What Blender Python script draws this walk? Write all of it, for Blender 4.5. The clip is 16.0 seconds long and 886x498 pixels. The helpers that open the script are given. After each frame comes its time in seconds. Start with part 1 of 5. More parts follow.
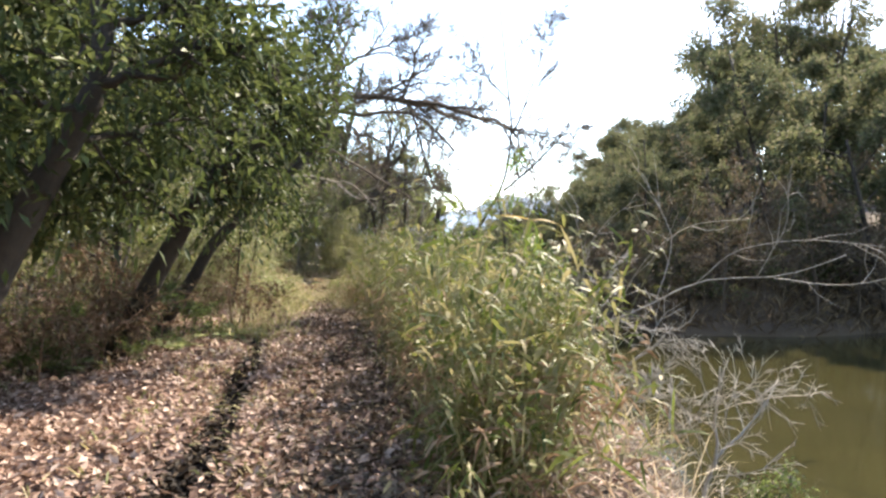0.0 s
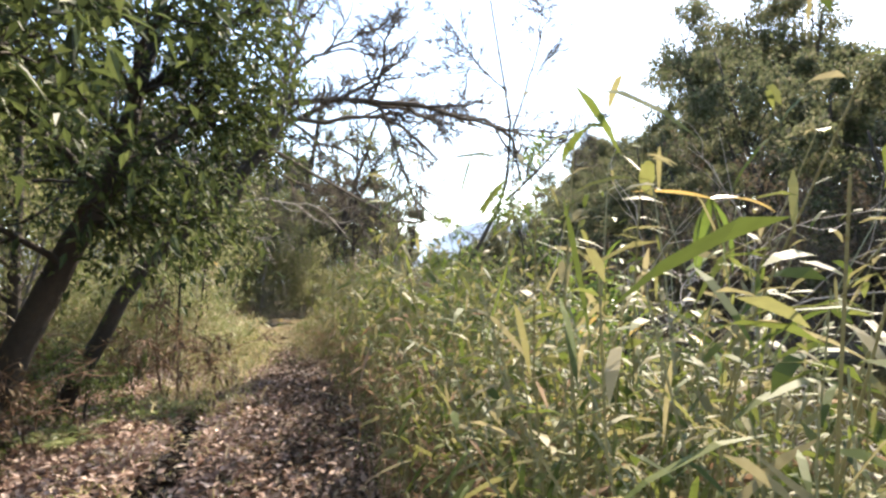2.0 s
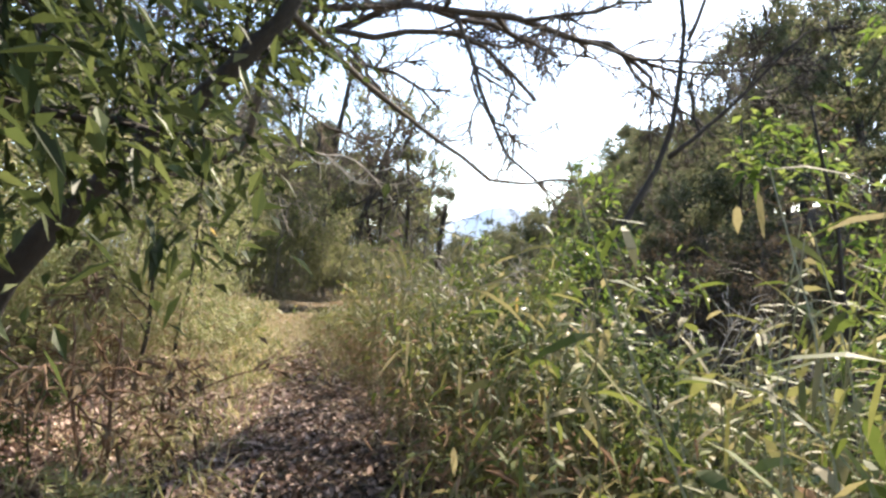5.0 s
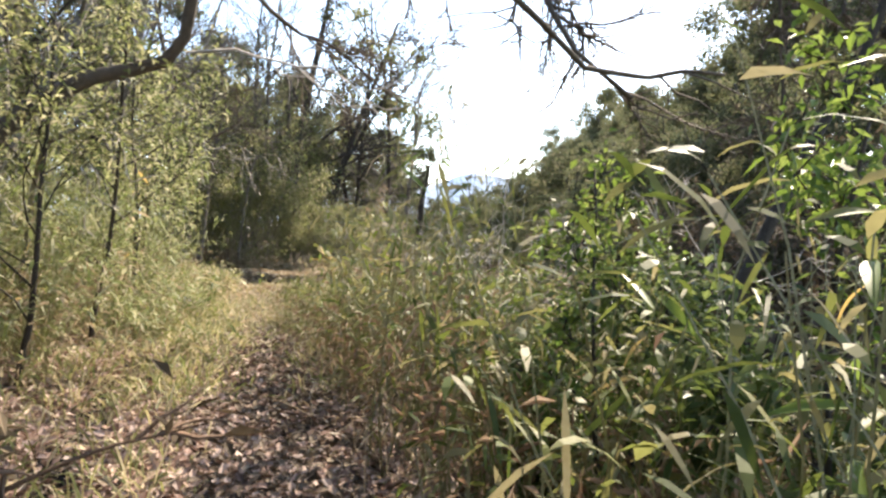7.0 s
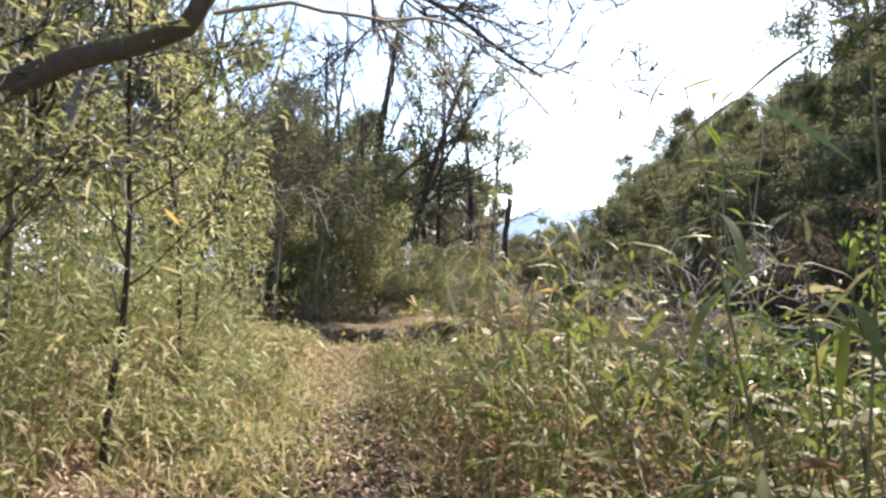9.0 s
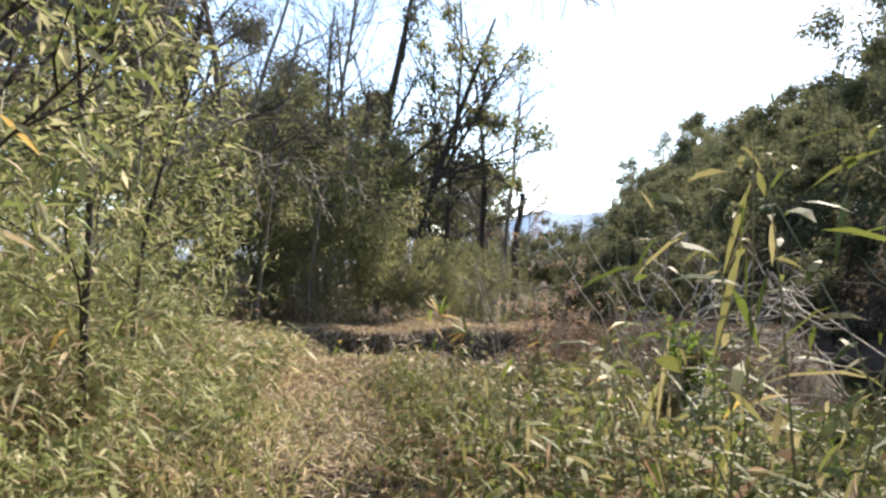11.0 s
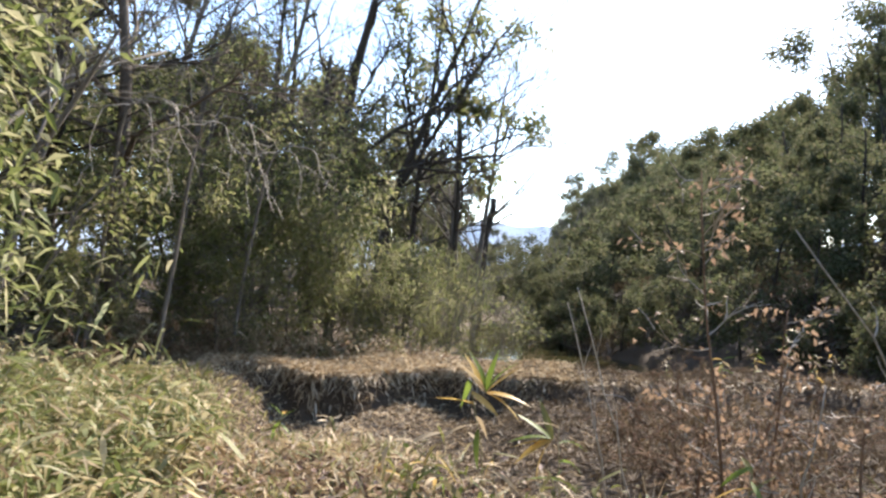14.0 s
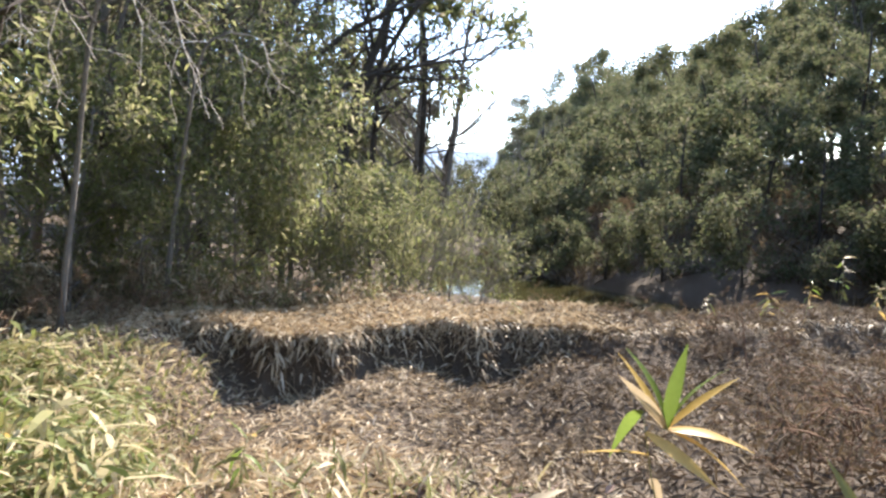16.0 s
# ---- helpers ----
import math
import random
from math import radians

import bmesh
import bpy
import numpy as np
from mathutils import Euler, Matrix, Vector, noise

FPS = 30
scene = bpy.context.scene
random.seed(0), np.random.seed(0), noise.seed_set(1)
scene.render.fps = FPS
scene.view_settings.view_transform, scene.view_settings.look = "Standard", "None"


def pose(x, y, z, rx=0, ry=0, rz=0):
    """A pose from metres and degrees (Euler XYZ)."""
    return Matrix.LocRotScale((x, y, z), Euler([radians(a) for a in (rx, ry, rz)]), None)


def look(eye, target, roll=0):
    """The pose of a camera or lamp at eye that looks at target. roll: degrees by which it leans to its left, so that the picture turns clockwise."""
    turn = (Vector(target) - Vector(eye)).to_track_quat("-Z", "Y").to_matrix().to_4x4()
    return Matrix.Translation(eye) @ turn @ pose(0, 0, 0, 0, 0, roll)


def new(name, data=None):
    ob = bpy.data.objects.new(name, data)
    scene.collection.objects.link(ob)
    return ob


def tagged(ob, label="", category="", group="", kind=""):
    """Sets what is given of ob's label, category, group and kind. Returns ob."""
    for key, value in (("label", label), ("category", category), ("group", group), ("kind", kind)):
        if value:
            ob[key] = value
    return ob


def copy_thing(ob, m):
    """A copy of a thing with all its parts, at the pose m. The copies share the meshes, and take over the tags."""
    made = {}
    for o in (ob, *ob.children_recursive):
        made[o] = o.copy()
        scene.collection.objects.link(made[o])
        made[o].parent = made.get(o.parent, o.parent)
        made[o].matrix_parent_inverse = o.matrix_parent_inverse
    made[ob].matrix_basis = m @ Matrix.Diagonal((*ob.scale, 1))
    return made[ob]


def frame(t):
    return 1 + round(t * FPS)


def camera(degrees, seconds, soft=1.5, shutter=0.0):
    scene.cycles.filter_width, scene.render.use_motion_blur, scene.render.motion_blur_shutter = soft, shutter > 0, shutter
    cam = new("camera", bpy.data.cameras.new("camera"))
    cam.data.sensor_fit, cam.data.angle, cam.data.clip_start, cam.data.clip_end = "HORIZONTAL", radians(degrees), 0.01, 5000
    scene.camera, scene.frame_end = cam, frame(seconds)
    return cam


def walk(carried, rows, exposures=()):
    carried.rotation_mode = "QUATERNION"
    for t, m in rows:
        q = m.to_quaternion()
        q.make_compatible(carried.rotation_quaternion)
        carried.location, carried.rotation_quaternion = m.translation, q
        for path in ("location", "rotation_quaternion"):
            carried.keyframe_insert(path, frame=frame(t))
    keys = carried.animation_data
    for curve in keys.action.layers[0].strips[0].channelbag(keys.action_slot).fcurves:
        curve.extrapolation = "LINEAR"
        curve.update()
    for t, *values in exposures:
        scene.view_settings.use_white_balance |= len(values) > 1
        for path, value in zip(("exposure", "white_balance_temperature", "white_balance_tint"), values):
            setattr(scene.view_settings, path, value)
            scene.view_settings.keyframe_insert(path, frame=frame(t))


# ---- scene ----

# ---------------------------------------------------------------- camera
PATH = [
    (0, (0.538, 0.294, 1.391), (0.392, 2.288, 1.391), -0.2),
    (0.5, (0.451, 0.886, 1.377), (0.299, 2.88, 1.413), -2.1),
    (1, (0.359, 1.506, 1.396), (0.325, 3.507, 1.399), -2.9),
    (1.5, (0.207, 2.115, 1.38), (0.151, 4.113, 1.443), -3.1),
    (2, (0.072, 2.806, 1.401), (0.017, 4.803, 1.487), -3.5),
    (2.5, (-0.12, 3.398, 1.41), (-0.179, 5.397, 1.453), -2.7),
    (3, (-0.275, 4.019, 1.427), (-0.3, 6.015, 1.541), -2.2),
    (3.5, (-0.46, 4.667, 1.475), (-0.611, 6.66, 1.558), -1.0),
    (4, (-0.656, 5.267, 1.494), (-0.778, 7.263, 1.545), 0.6),
    (4.5, (-0.738, 5.91, 1.523), (-0.918, 7.901, 1.585), -1.7),
    (4.7, (-0.853, 6.137, 1.544), (-0.979, 8.133, 1.585), -0.3),
    (6.8, (-1.513, 8.822, 1.378), (-1.563, 10.821, 1.399), 0.3),
    (7, (-1.61, 9.037, 1.43), (-1.636, 11.036, 1.359), 0.4),
    (7.5, (-1.759, 9.712, 1.434), (-1.963, 11.699, 1.332), 0.6),
    (8, (-2.022, 10.314, 1.448), (-2.251, 12.299, 1.368), 1.0),
    (8.5, (-2.133, 10.987, 1.44), (-2.384, 12.971, 1.49), -1.7),
    (9, (-2.41, 11.625, 1.465), (-2.658, 13.609, 1.52), -2.9),
    (9.2, (-2.503, 11.849, 1.489), (-2.731, 13.835, 1.496), -2.9),
    (11.3, (-3.31, 14.47, 1.375), (-3.54, 16.457, 1.43), -0.2),
    (11.5, (-3.416, 14.72, 1.359), (-3.63, 16.708, 1.414), 0.4),
    (12, (-3.56, 15.307, 1.42), (-3.79, 17.291, 1.421), 0.8),
    (12.5, (-3.764, 15.969, 1.387), (-3.916, 17.963, 1.397), 1.4),
    (13, (-3.974, 16.689, 1.518), (-4.167, 18.679, 1.573), 1.6),
    (13.5, (-4.166, 17.254, 1.517), (-4.244, 19.251, 1.595), 2.3),
    (14, (-4.371, 17.834, 1.554), (-4.426, 19.832, 1.628), 2.2),
    (14.5, (-4.545, 18.434, 1.501), (-4.415, 20.428, 1.585), 2.6),
    (15, (-4.685, 19.001, 1.517), (-4.622, 20.999, 1.453), 2.0),
    (15.5, (-4.848, 19.466, 1.501), (-4.677, 21.458, 1.441), 1.1),
    (16, (-5.049, 20.063, 1.524), (-4.926, 22.054, 1.374), 0.9),
]
cam = camera(69.2, 16.0, soft=2.6)
walk(cam, [(t, look(eye, to, roll)) for t, eye, to, roll in PATH], [(0.0, 2.08, 7200, 13), (4.5, 2.06, 7150, 13), (7.5, 2.1, 7250, 13), (8.5, 2.02, 7150, 13), (9.0, 1.96, 7100, 13), (11.5, 1.66, 6950, 13), (14.5, 1.84, 6700, 13), (16.0, 2.14, 6600, 13)])

# ---------------------------------------------------------------- light
SUN_AZ, SUN_EL = 33.0, 40.0          # degrees right of +y, above the horizon
world = bpy.data.worlds.new("sky")
scene.world = world
world.use_nodes = True
wn = world.node_tree.nodes
sky = wn.new("ShaderNodeTexSky")
sky.sky_type, sky.sun_disc = "NISHITA", False
sky.sun_elevation, sky.sun_rotation = radians(SUN_EL), radians(SUN_AZ)
sky.dust_density, sky.air_density = 0.3, 1.0
world.node_tree.links.new(sky.outputs[0], wn["Background"].inputs[0])
wn["Background"].inputs[1].default_value = 0.15
sun = new("sun", bpy.data.lights.new("sun", "SUN"))
sun.data.energy, sun.data.angle, sun.data.color = 4.1, radians(0.55), (1.0, 0.93, 0.82)
sa, se = radians(SUN_AZ), radians(SUN_EL)
sun_way = Vector((math.sin(sa) * math.cos(se), math.cos(sa) * math.cos(se), math.sin(se)))
sun.matrix_world = look(sun_way * 60, (0, 0, 0))


# ---------------------------------------------------------------- materials
def nodes_of(name):
    m = bpy.data.materials.new(name)
    m.use_nodes = True
    nt = m.node_tree
    return m, nt, nt.nodes["Principled BSDF"], nt.nodes["Material Output"]


def ramp(nt, cols, fac):
    r = nt.nodes.new("ShaderNodeValToRGB")
    el = r.color_ramp.elements
    while len(el) < len(cols):
        el.new(0.5)
    for i, c in enumerate(cols):
        el[i].position = i / max(1, len(cols) - 1)
        el[i].color = (*c, 1)
    nt.links.new(fac, r.inputs[0])
    return r.outputs[0]


def noise_tex(nt, scale, detail=4, rough=0.6):
    g = nt.nodes.new("ShaderNodeNewGeometry")
    n = nt.nodes.new("ShaderNodeTexNoise")
    n.inputs["Scale"].default_value, n.inputs["Detail"].default_value, n.inputs["Roughness"].default_value = scale, detail, rough
    nt.links.new(g.outputs["Position"], n.inputs["Vector"])
    return n.outputs[0]


def mixed(nt, a, b, fac, mode="MIX"):
    m = nt.nodes.new("ShaderNodeMix")
    m.data_type, m.blend_type = "RGBA", mode
    for sock, v in ((m.inputs[0], fac), (m.inputs[6], a), (m.inputs[7], b)):
        if isinstance(v, (int, float)):
            sock.default_value = v
        elif isinstance(v, tuple):
            sock.default_value = (*v, 1)
        else:
            nt.links.new(v, sock)
    return m.outputs[2]


def leaf_material(name, cols, through_light=0.4, rough=0.45, patch=0.6):
    m, nt, bsdf, out = nodes_of(name)
    g = nt.nodes.new("ShaderNodeNewGeometry")
    col = ramp(nt, cols, g.outputs["Random Per Island"])
    big = ramp(nt, [(0.62, 0.62, 0.6), (1.2, 1.2, 1.15)], noise_tex(nt, patch, 2))
    col = mixed(nt, col, big, 1.0, "MULTIPLY")
    fine = ramp(nt, [(0.8, 0.8, 0.8), (1.15, 1.15, 1.15)], noise_tex(nt, 60, 2))
    col = mixed(nt, col, fine, 1.0, "MULTIPLY")
    nt.links.new(col, bsdf.inputs["Base Color"])
    bsdf.inputs["Roughness"].default_value = rough
    bsdf.inputs["Specular IOR Level"].default_value = 0.2
    tr = nt.nodes.new("ShaderNodeBsdfTranslucent")
    nt.links.new(col, tr.inputs[0])
    mx = nt.nodes.new("ShaderNodeMixShader")
    mx.inputs[0].default_value = through_light
    nt.links.new(bsdf.outputs[0], mx.inputs[1])
    nt.links.new(tr.outputs[0], mx.inputs[2])
    nt.links.new(mx.outputs[0], out.inputs[0])
    return m


def bark_material(name, dark, light, scale=18, rough=0.9):
    m, nt, bsdf, out = nodes_of(name)
    a = noise_tex(nt, scale, 6, 0.7)
    b = noise_tex(nt, 2.2, 2)
    col = mixed(nt, ramp(nt, [dark, light], a), ramp(nt, [(0.6, 0.6, 0.6), (1.25, 1.22, 1.15)], b), 1.0, "MULTIPLY")
    nt.links.new(col, bsdf.inputs["Base Color"])
    bsdf.inputs["Roughness"].default_value = rough
    bump = nt.nodes.new("ShaderNodeBump")
    bump.inputs["Strength"].default_value, bump.inputs["Distance"].default_value = 0.7, 0.02
    nt.links.new(a, bump.inputs["Height"])
    nt.links.new(bump.outputs[0], bsdf.inputs["Normal"])
    return m


def ground_material():
    m, nt, bsdf, out = nodes_of("soil_and_litter")
    a = noise_tex(nt, 22, 8, 0.75)
    soil = ramp(nt, [(0.025, 0.018, 0.012), (0.075, 0.052, 0.035), (0.16, 0.115, 0.078)], a)
    b = noise_tex(nt, 0.5, 3)
    col = mixed(nt, soil, ramp(nt, [(0.6, 0.6, 0.55), (1.2, 1.15, 1.0)], b), 1.0, "MULTIPLY")
    nt.links.new(col, bsdf.inputs["Base Color"])
    bsdf.inputs["Roughness"].default_value = 0.95
    bump = nt.nodes.new("ShaderNodeBump")
    bump.inputs["Strength"].default_value, bump.inputs["Distance"].default_value = 1.0, 0.03
    nt.links.new(a, bump.inputs["Height"])
    nt.links.new(bump.outputs[0], bsdf.inputs["Normal"])
    return m


def water_material():
    m, nt, bsdf, out = nodes_of("murky_water")
    col = ramp(nt, [(0.022, 0.021, 0.008), (0.045, 0.04, 0.016)], noise_tex(nt, 0.7, 3))
    nt.links.new(col, bsdf.inputs["Base Color"])
    bsdf.inputs["Roughness"].default_value, bsdf.inputs["IOR"].default_value = 0.06, 1.33
    bump = nt.nodes.new("ShaderNodeBump")
    bump.inputs["Strength"].default_value, bump.inputs["Distance"].default_value = 0.12, 0.02
    nt.links.new(noise_tex(nt, 5, 3), bump.inputs["Height"])
    nt.links.new(bump.outputs[0], bsdf.inputs["Normal"])
    return m


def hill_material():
    m, nt, bsdf, out = nodes_of("haze_tinted_hillside")
    # the haze of the air is painted in: pale blue-grey base colour
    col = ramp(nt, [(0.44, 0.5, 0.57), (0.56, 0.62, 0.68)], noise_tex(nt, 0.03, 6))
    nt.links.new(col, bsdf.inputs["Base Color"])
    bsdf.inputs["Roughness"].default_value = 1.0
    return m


M_GROUND, M_WATER, M_HILL = ground_material(), water_material(), hill_material()
M_EVERGREEN = leaf_material("evergreen_leaf", [(0.03, 0.04, 0.016), (0.05, 0.068, 0.024), (0.085, 0.11, 0.036), (0.13, 0.155, 0.055)], 0.42, 0.5, 0.8)
M_GLOSSY = leaf_material("glossy_shrub_leaf", [(0.045, 0.065, 0.022), (0.08, 0.115, 0.035), (0.14, 0.18, 0.055), (0.2, 0.24, 0.09)], 0.5, 0.38, 0.8)
M_OLIVE = leaf_material("olive_shrub_leaf", [(0.14, 0.16, 0.06), (0.21, 0.23, 0.09), (0.3, 0.29, 0.14), (0.4, 0.36, 0.25)], 0.72, 0.6, 0.9)
M_SHRUB = leaf_material("shrub_leaf", [(0.11, 0.135, 0.05), (0.17, 0.19, 0.075), (0.23, 0.23, 0.11), (0.27, 0.24, 0.16)], 0.7, 0.65, 0.9)
M_FOREST = leaf_material("forest_leaf", [(0.065, 0.075, 0.04), (0.10, 0.115, 0.055), (0.14, 0.145, 0.075), (0.19, 0.165, 0.115)], 0.55, 0.7, 0.12)
M_BAMBOO = leaf_material("bamboo_grass_leaf", [(0.06, 0.085, 0.02), (0.115, 0.145, 0.032), (0.175, 0.185, 0.055), (0.25, 0.22, 0.1), (0.31, 0.265, 0.15)], 0.45, 0.55, 1.1)
M_VERGE = leaf_material("verge_grass_blade", [(0.13, 0.16, 0.05), (0.23, 0.24, 0.09), (0.4, 0.34, 0.18), (0.58, 0.49, 0.32)], 0.42, 0.5)
M_BAMBOO_GREEN = leaf_material("bright_bamboo_leaf", [(0.085, 0.14, 0.028), (0.145, 0.21, 0.04), (0.23, 0.28, 0.075)], 0.5, 0.42)
M_YELLOW_LEAF = leaf_material("yellowed_bamboo_leaf", [(0.5, 0.30, 0.05), (0.6, 0.40, 0.12), (0.62, 0.5, 0.24)], 0.4, 0.4)
M_PALE_BAMBOO = leaf_material("pale_bamboo_leaf", [(0.14, 0.17, 0.055), (0.22, 0.25, 0.09), (0.34, 0.35, 0.17), (0.5, 0.46, 0.3)], 0.45, 0.5, 1.0)
M_STRAW = leaf_material("dry_bamboo_leaf", [(0.2, 0.14, 0.085), (0.38, 0.28, 0.18), (0.54, 0.43, 0.29), (0.7, 0.6, 0.46)], 0.3, 0.55)
M_LITTER = leaf_material("fallen_leaf", [(0.11, 0.065, 0.052), (0.25, 0.155, 0.12), (0.4, 0.275, 0.22), (0.6, 0.46, 0.39)], 0.22, 0.55, 1.3)
# old brown leaves, with the shade they lie in mixed into the colour
M_SHADED_MOULD = leaf_material("shaded_mouldering_leaf", [(0.05, 0.035, 0.024), (0.1, 0.07, 0.048), (0.17, 0.122, 0.083), (0.29, 0.225, 0.16)], 0.15, 0.7, 1.3)
# near-black leaf colour that paints the shade inside the rut
M_RUT_SHADE = leaf_material("rut_shade_leaf", [(0.012, 0.009, 0.007), (0.024, 0.017, 0.012), (0.05, 0.036, 0.026)], 0.1, 0.7, 1.3)
M_DRYGRASS = leaf_material("dry_bank_grass", [(0.07, 0.048, 0.028), (0.14, 0.1, 0.062), (0.24, 0.185, 0.12)], 0.25, 0.75, 0.8)
M_BROWNLEAF = leaf_material("withered_leaf", [(0.19, 0.115, 0.075), (0.33, 0.22, 0.15), (0.5, 0.37, 0.27)], 0.35, 0.6)
M_BARK = bark_material("dark_bark", (0.016, 0.012, 0.008), (0.065, 0.05, 0.037))
M_GREYBARK = bark_material("grey_bark", (0.07, 0.06, 0.052), (0.24, 0.21, 0.18))
M_DEAD = bark_material("bleached_twig", (0.22, 0.19, 0.16), (0.5, 0.45, 0.4), 30)
M_BOUGH = bark_material("brown_bark", (0.04, 0.028, 0.02), (0.15, 0.115, 0.085))
M_CULM = bark_material("bamboo_culm", (0.13, 0.13, 0.05), (0.3, 0.27, 0.13), 12, 0.5)


# ---------------------------------------------------------------- mesh tools
def mesh_of(name, verts, tris, material, smooth=False):
    me = bpy.data.meshes.new(name)
    verts, tris = np.asarray(verts, np.float32), np.asarray(tris, np.int32)
    me.vertices.add(len(verts))
    me.vertices.foreach_set("co", verts.ravel())
    n = len(tris)
    me.loops.add(n * 3)
    me.loops.foreach_set("vertex_index", tris.ravel())
    me.polygons.add(n)
    me.polygons.foreach_set("loop_start", np.arange(0, n * 3, 3, dtype=np.int32))
    me.polygons.foreach_set("use_smooth", np.full(n, smooth, bool))
    me.update(calc_edges=True)
    me.materials.append(material)
    return me


def part(name, vt, material, parent=None, label="", smooth=False):
    """One mesh object, from vertices and triangles, under a thing."""
    ob = new(name, mesh_of(name, vt[0], vt[1], material, smooth))
    ob.parent = parent
    return tagged(ob, label) if label else ob


def unit(v):
    return v / np.maximum(np.linalg.norm(v, axis=-1, keepdims=True), 1e-9)


def leaves(rg, P, D, L, W, droop=0.25, blade=False):
    """Leaves at P along D: folded diamonds, or curved blades of four triangles."""
    P, D = np.asarray(P, float), unit(np.asarray(D, float))
    n = len(P)
    L, W = np.broadcast_to(L, n)[:, None], np.broadcast_to(W, n)[:, None]
    up = unit(np.array([0, 0, 1.0]) + rg.normal(0, 0.45, (n, 3)))
    S = unit(np.cross(D, up))
    N = np.cross(S, D)
    dr = np.array([0, 0, -1.0]) * L * droop
    if not blade:
        mid = P + D * L * 0.45 + dr * 0.2
        V = np.stack([P, mid + S * W / 2 + N * W * 0.12, P + D * L + dr, mid - S * W / 2 + N * W * 0.12], 1)
        T = np.array([[0, 1, 2], [0, 2, 3]])
    else:
        a, b = P + D * L * 0.3 + dr * 0.1, P + D * L * 0.68 + dr * 0.5
        V = np.stack([P, a + S * W / 2, a - S * W / 2, b + S * W * 0.4, b - S * W * 0.4, P + D * L * 0.97 + dr], 1)
        T = np.array([[0, 1, 2], [1, 3, 4], [1, 4, 2], [3, 5, 4]])
    k = V.shape[1]
    return V.reshape(-1, 3), (T[None] + (np.arange(n) * k)[:, None, None]).reshape(-1, 3)


def joined(*vts):
    V, T, o = [], [], 0
    for v, t in vts:
        V.append(v), T.append(np.asarray(t) + o)
        o += len(v)
    return np.concatenate(V), np.concatenate(T)


def tube(points, radii, sides=6):
    """A closed, tapering tube along a line."""
    p, r = np.asarray(points, float), np.asarray(radii, float)
    d = unit(np.gradient(p, axis=0))
    ref = np.array([1.0, 0, 0]) if abs(d[:, 0]).mean() < 0.7 else np.array([0, 1.0, 0])
    a = unit(np.cross(d, ref))
    b = np.cross(d, a)
    th = np.arange(sides) * 2 * np.pi / sides
    ring = p[:, None] + r[:, None, None] * (np.cos(th)[None, :, None] * a[:, None] + np.sin(th)[None, :, None] * b[:, None])
    m = len(p)
    V = np.concatenate([ring.reshape(-1, 3), p[:1], p[-1:]])
    i = np.arange(sides)
    j = (i + 1) % sides
    T = []
    for k in range(m - 1):
        T.append(np.stack([k * sides + i, k * sides + j, (k + 1) * sides + j], 1))
        T.append(np.stack([k * sides + i, (k + 1) * sides + j, (k + 1) * sides + i], 1))
    if sides == 3:
        return V[:-2], np.concatenate(T)
    T.append(np.stack([np.full(sides, m * sides), j, i], 1))
    T.append(np.stack([np.full(sides, m * sides + 1), (m - 1) * sides + i, (m - 1) * sides + j], 1))
    return V, np.concatenate(T)


def bend(rg, start, way, length, curl=0.25, lift=0.0, n=7):
    """A wandering line."""
    p, d = [np.asarray(start, float)], unit(np.asarray(way, float))
    for _ in range(n - 1):
        d = unit(d + rg.normal(0, curl / math.sqrt(n), 3) + np.array([0, 0, lift / n]))
        p.append(p[-1] + d * length / (n - 1))
    return np.array(p)


def grow(rg, line, r0, levels, kids, ratio=0.55, spread=0.9, curl=0.35, lift=0.2, first=0.3):
    """A branch with its twigs: a list of (points, radii, level)."""
    radii = np.linspace(r0, r0 * 0.4, len(line))
    out = [(line, radii, levels)]
    if levels == 0:
        return out
    length = np.linalg.norm(np.diff(line, axis=0), axis=1).sum()
    d = unit(np.gradient(line, axis=0))
    for _ in range(kids):
        s = rg.uniform(first, 0.98) * (len(line) - 1)
        i = min(int(s), len(line) - 2)
        at = line[i] + (line[i + 1] - line[i]) * (s - i)
        side = unit(np.cross(d[i], rg.normal(0, 1, 3)))
        way = unit(d[i] + side * spread * rg.uniform(0.6, 1.3))
        ln = length * ratio * rg.uniform(0.6, 1.15) * (1.15 - 0.5 * s / len(line))
        tw = bend(rg, at, way, ln, curl, lift, 6 if levels > 1 else 4)
        out += grow(rg, tw, max(0.0058, radii[i] * 0.68), levels - 1, kids, ratio, spread, curl, lift, 0.2)
    return out


def bones_mesh(twigs, thick=6, thin=3):
    return joined(*[tube(p, r, thick if r[0] > 0.02 else thin) for p, r, _ in twigs])


def crown(rg, twigs, per, size, width, droop=0.3, jitter=0.08, top=1, blade=False):
    P, D = [], []
    for p, r, lv in twigs:
        if lv > top:
            continue
        s = rg.uniform(0.15, 1.0, per) * (len(p) - 1.001)
        i = s.astype(int)
        at = p[i] + (p[i + 1] - p[i]) * (s - i)[:, None]
        P.append(at + rg.normal(0, jitter, (per, 3)))
        D.append(unit(p[i + 1] - p[i]) * 0.6 + rg.normal(0, 0.6, (per, 3)))
    P, D = np.concatenate(P), np.concatenate(D)
    n = len(P)
    return leaves(rg, P, D, size * rg.uniform(0.6, 1.3, n), width * rg.uniform(0.7, 1.25, n), droop, blade)


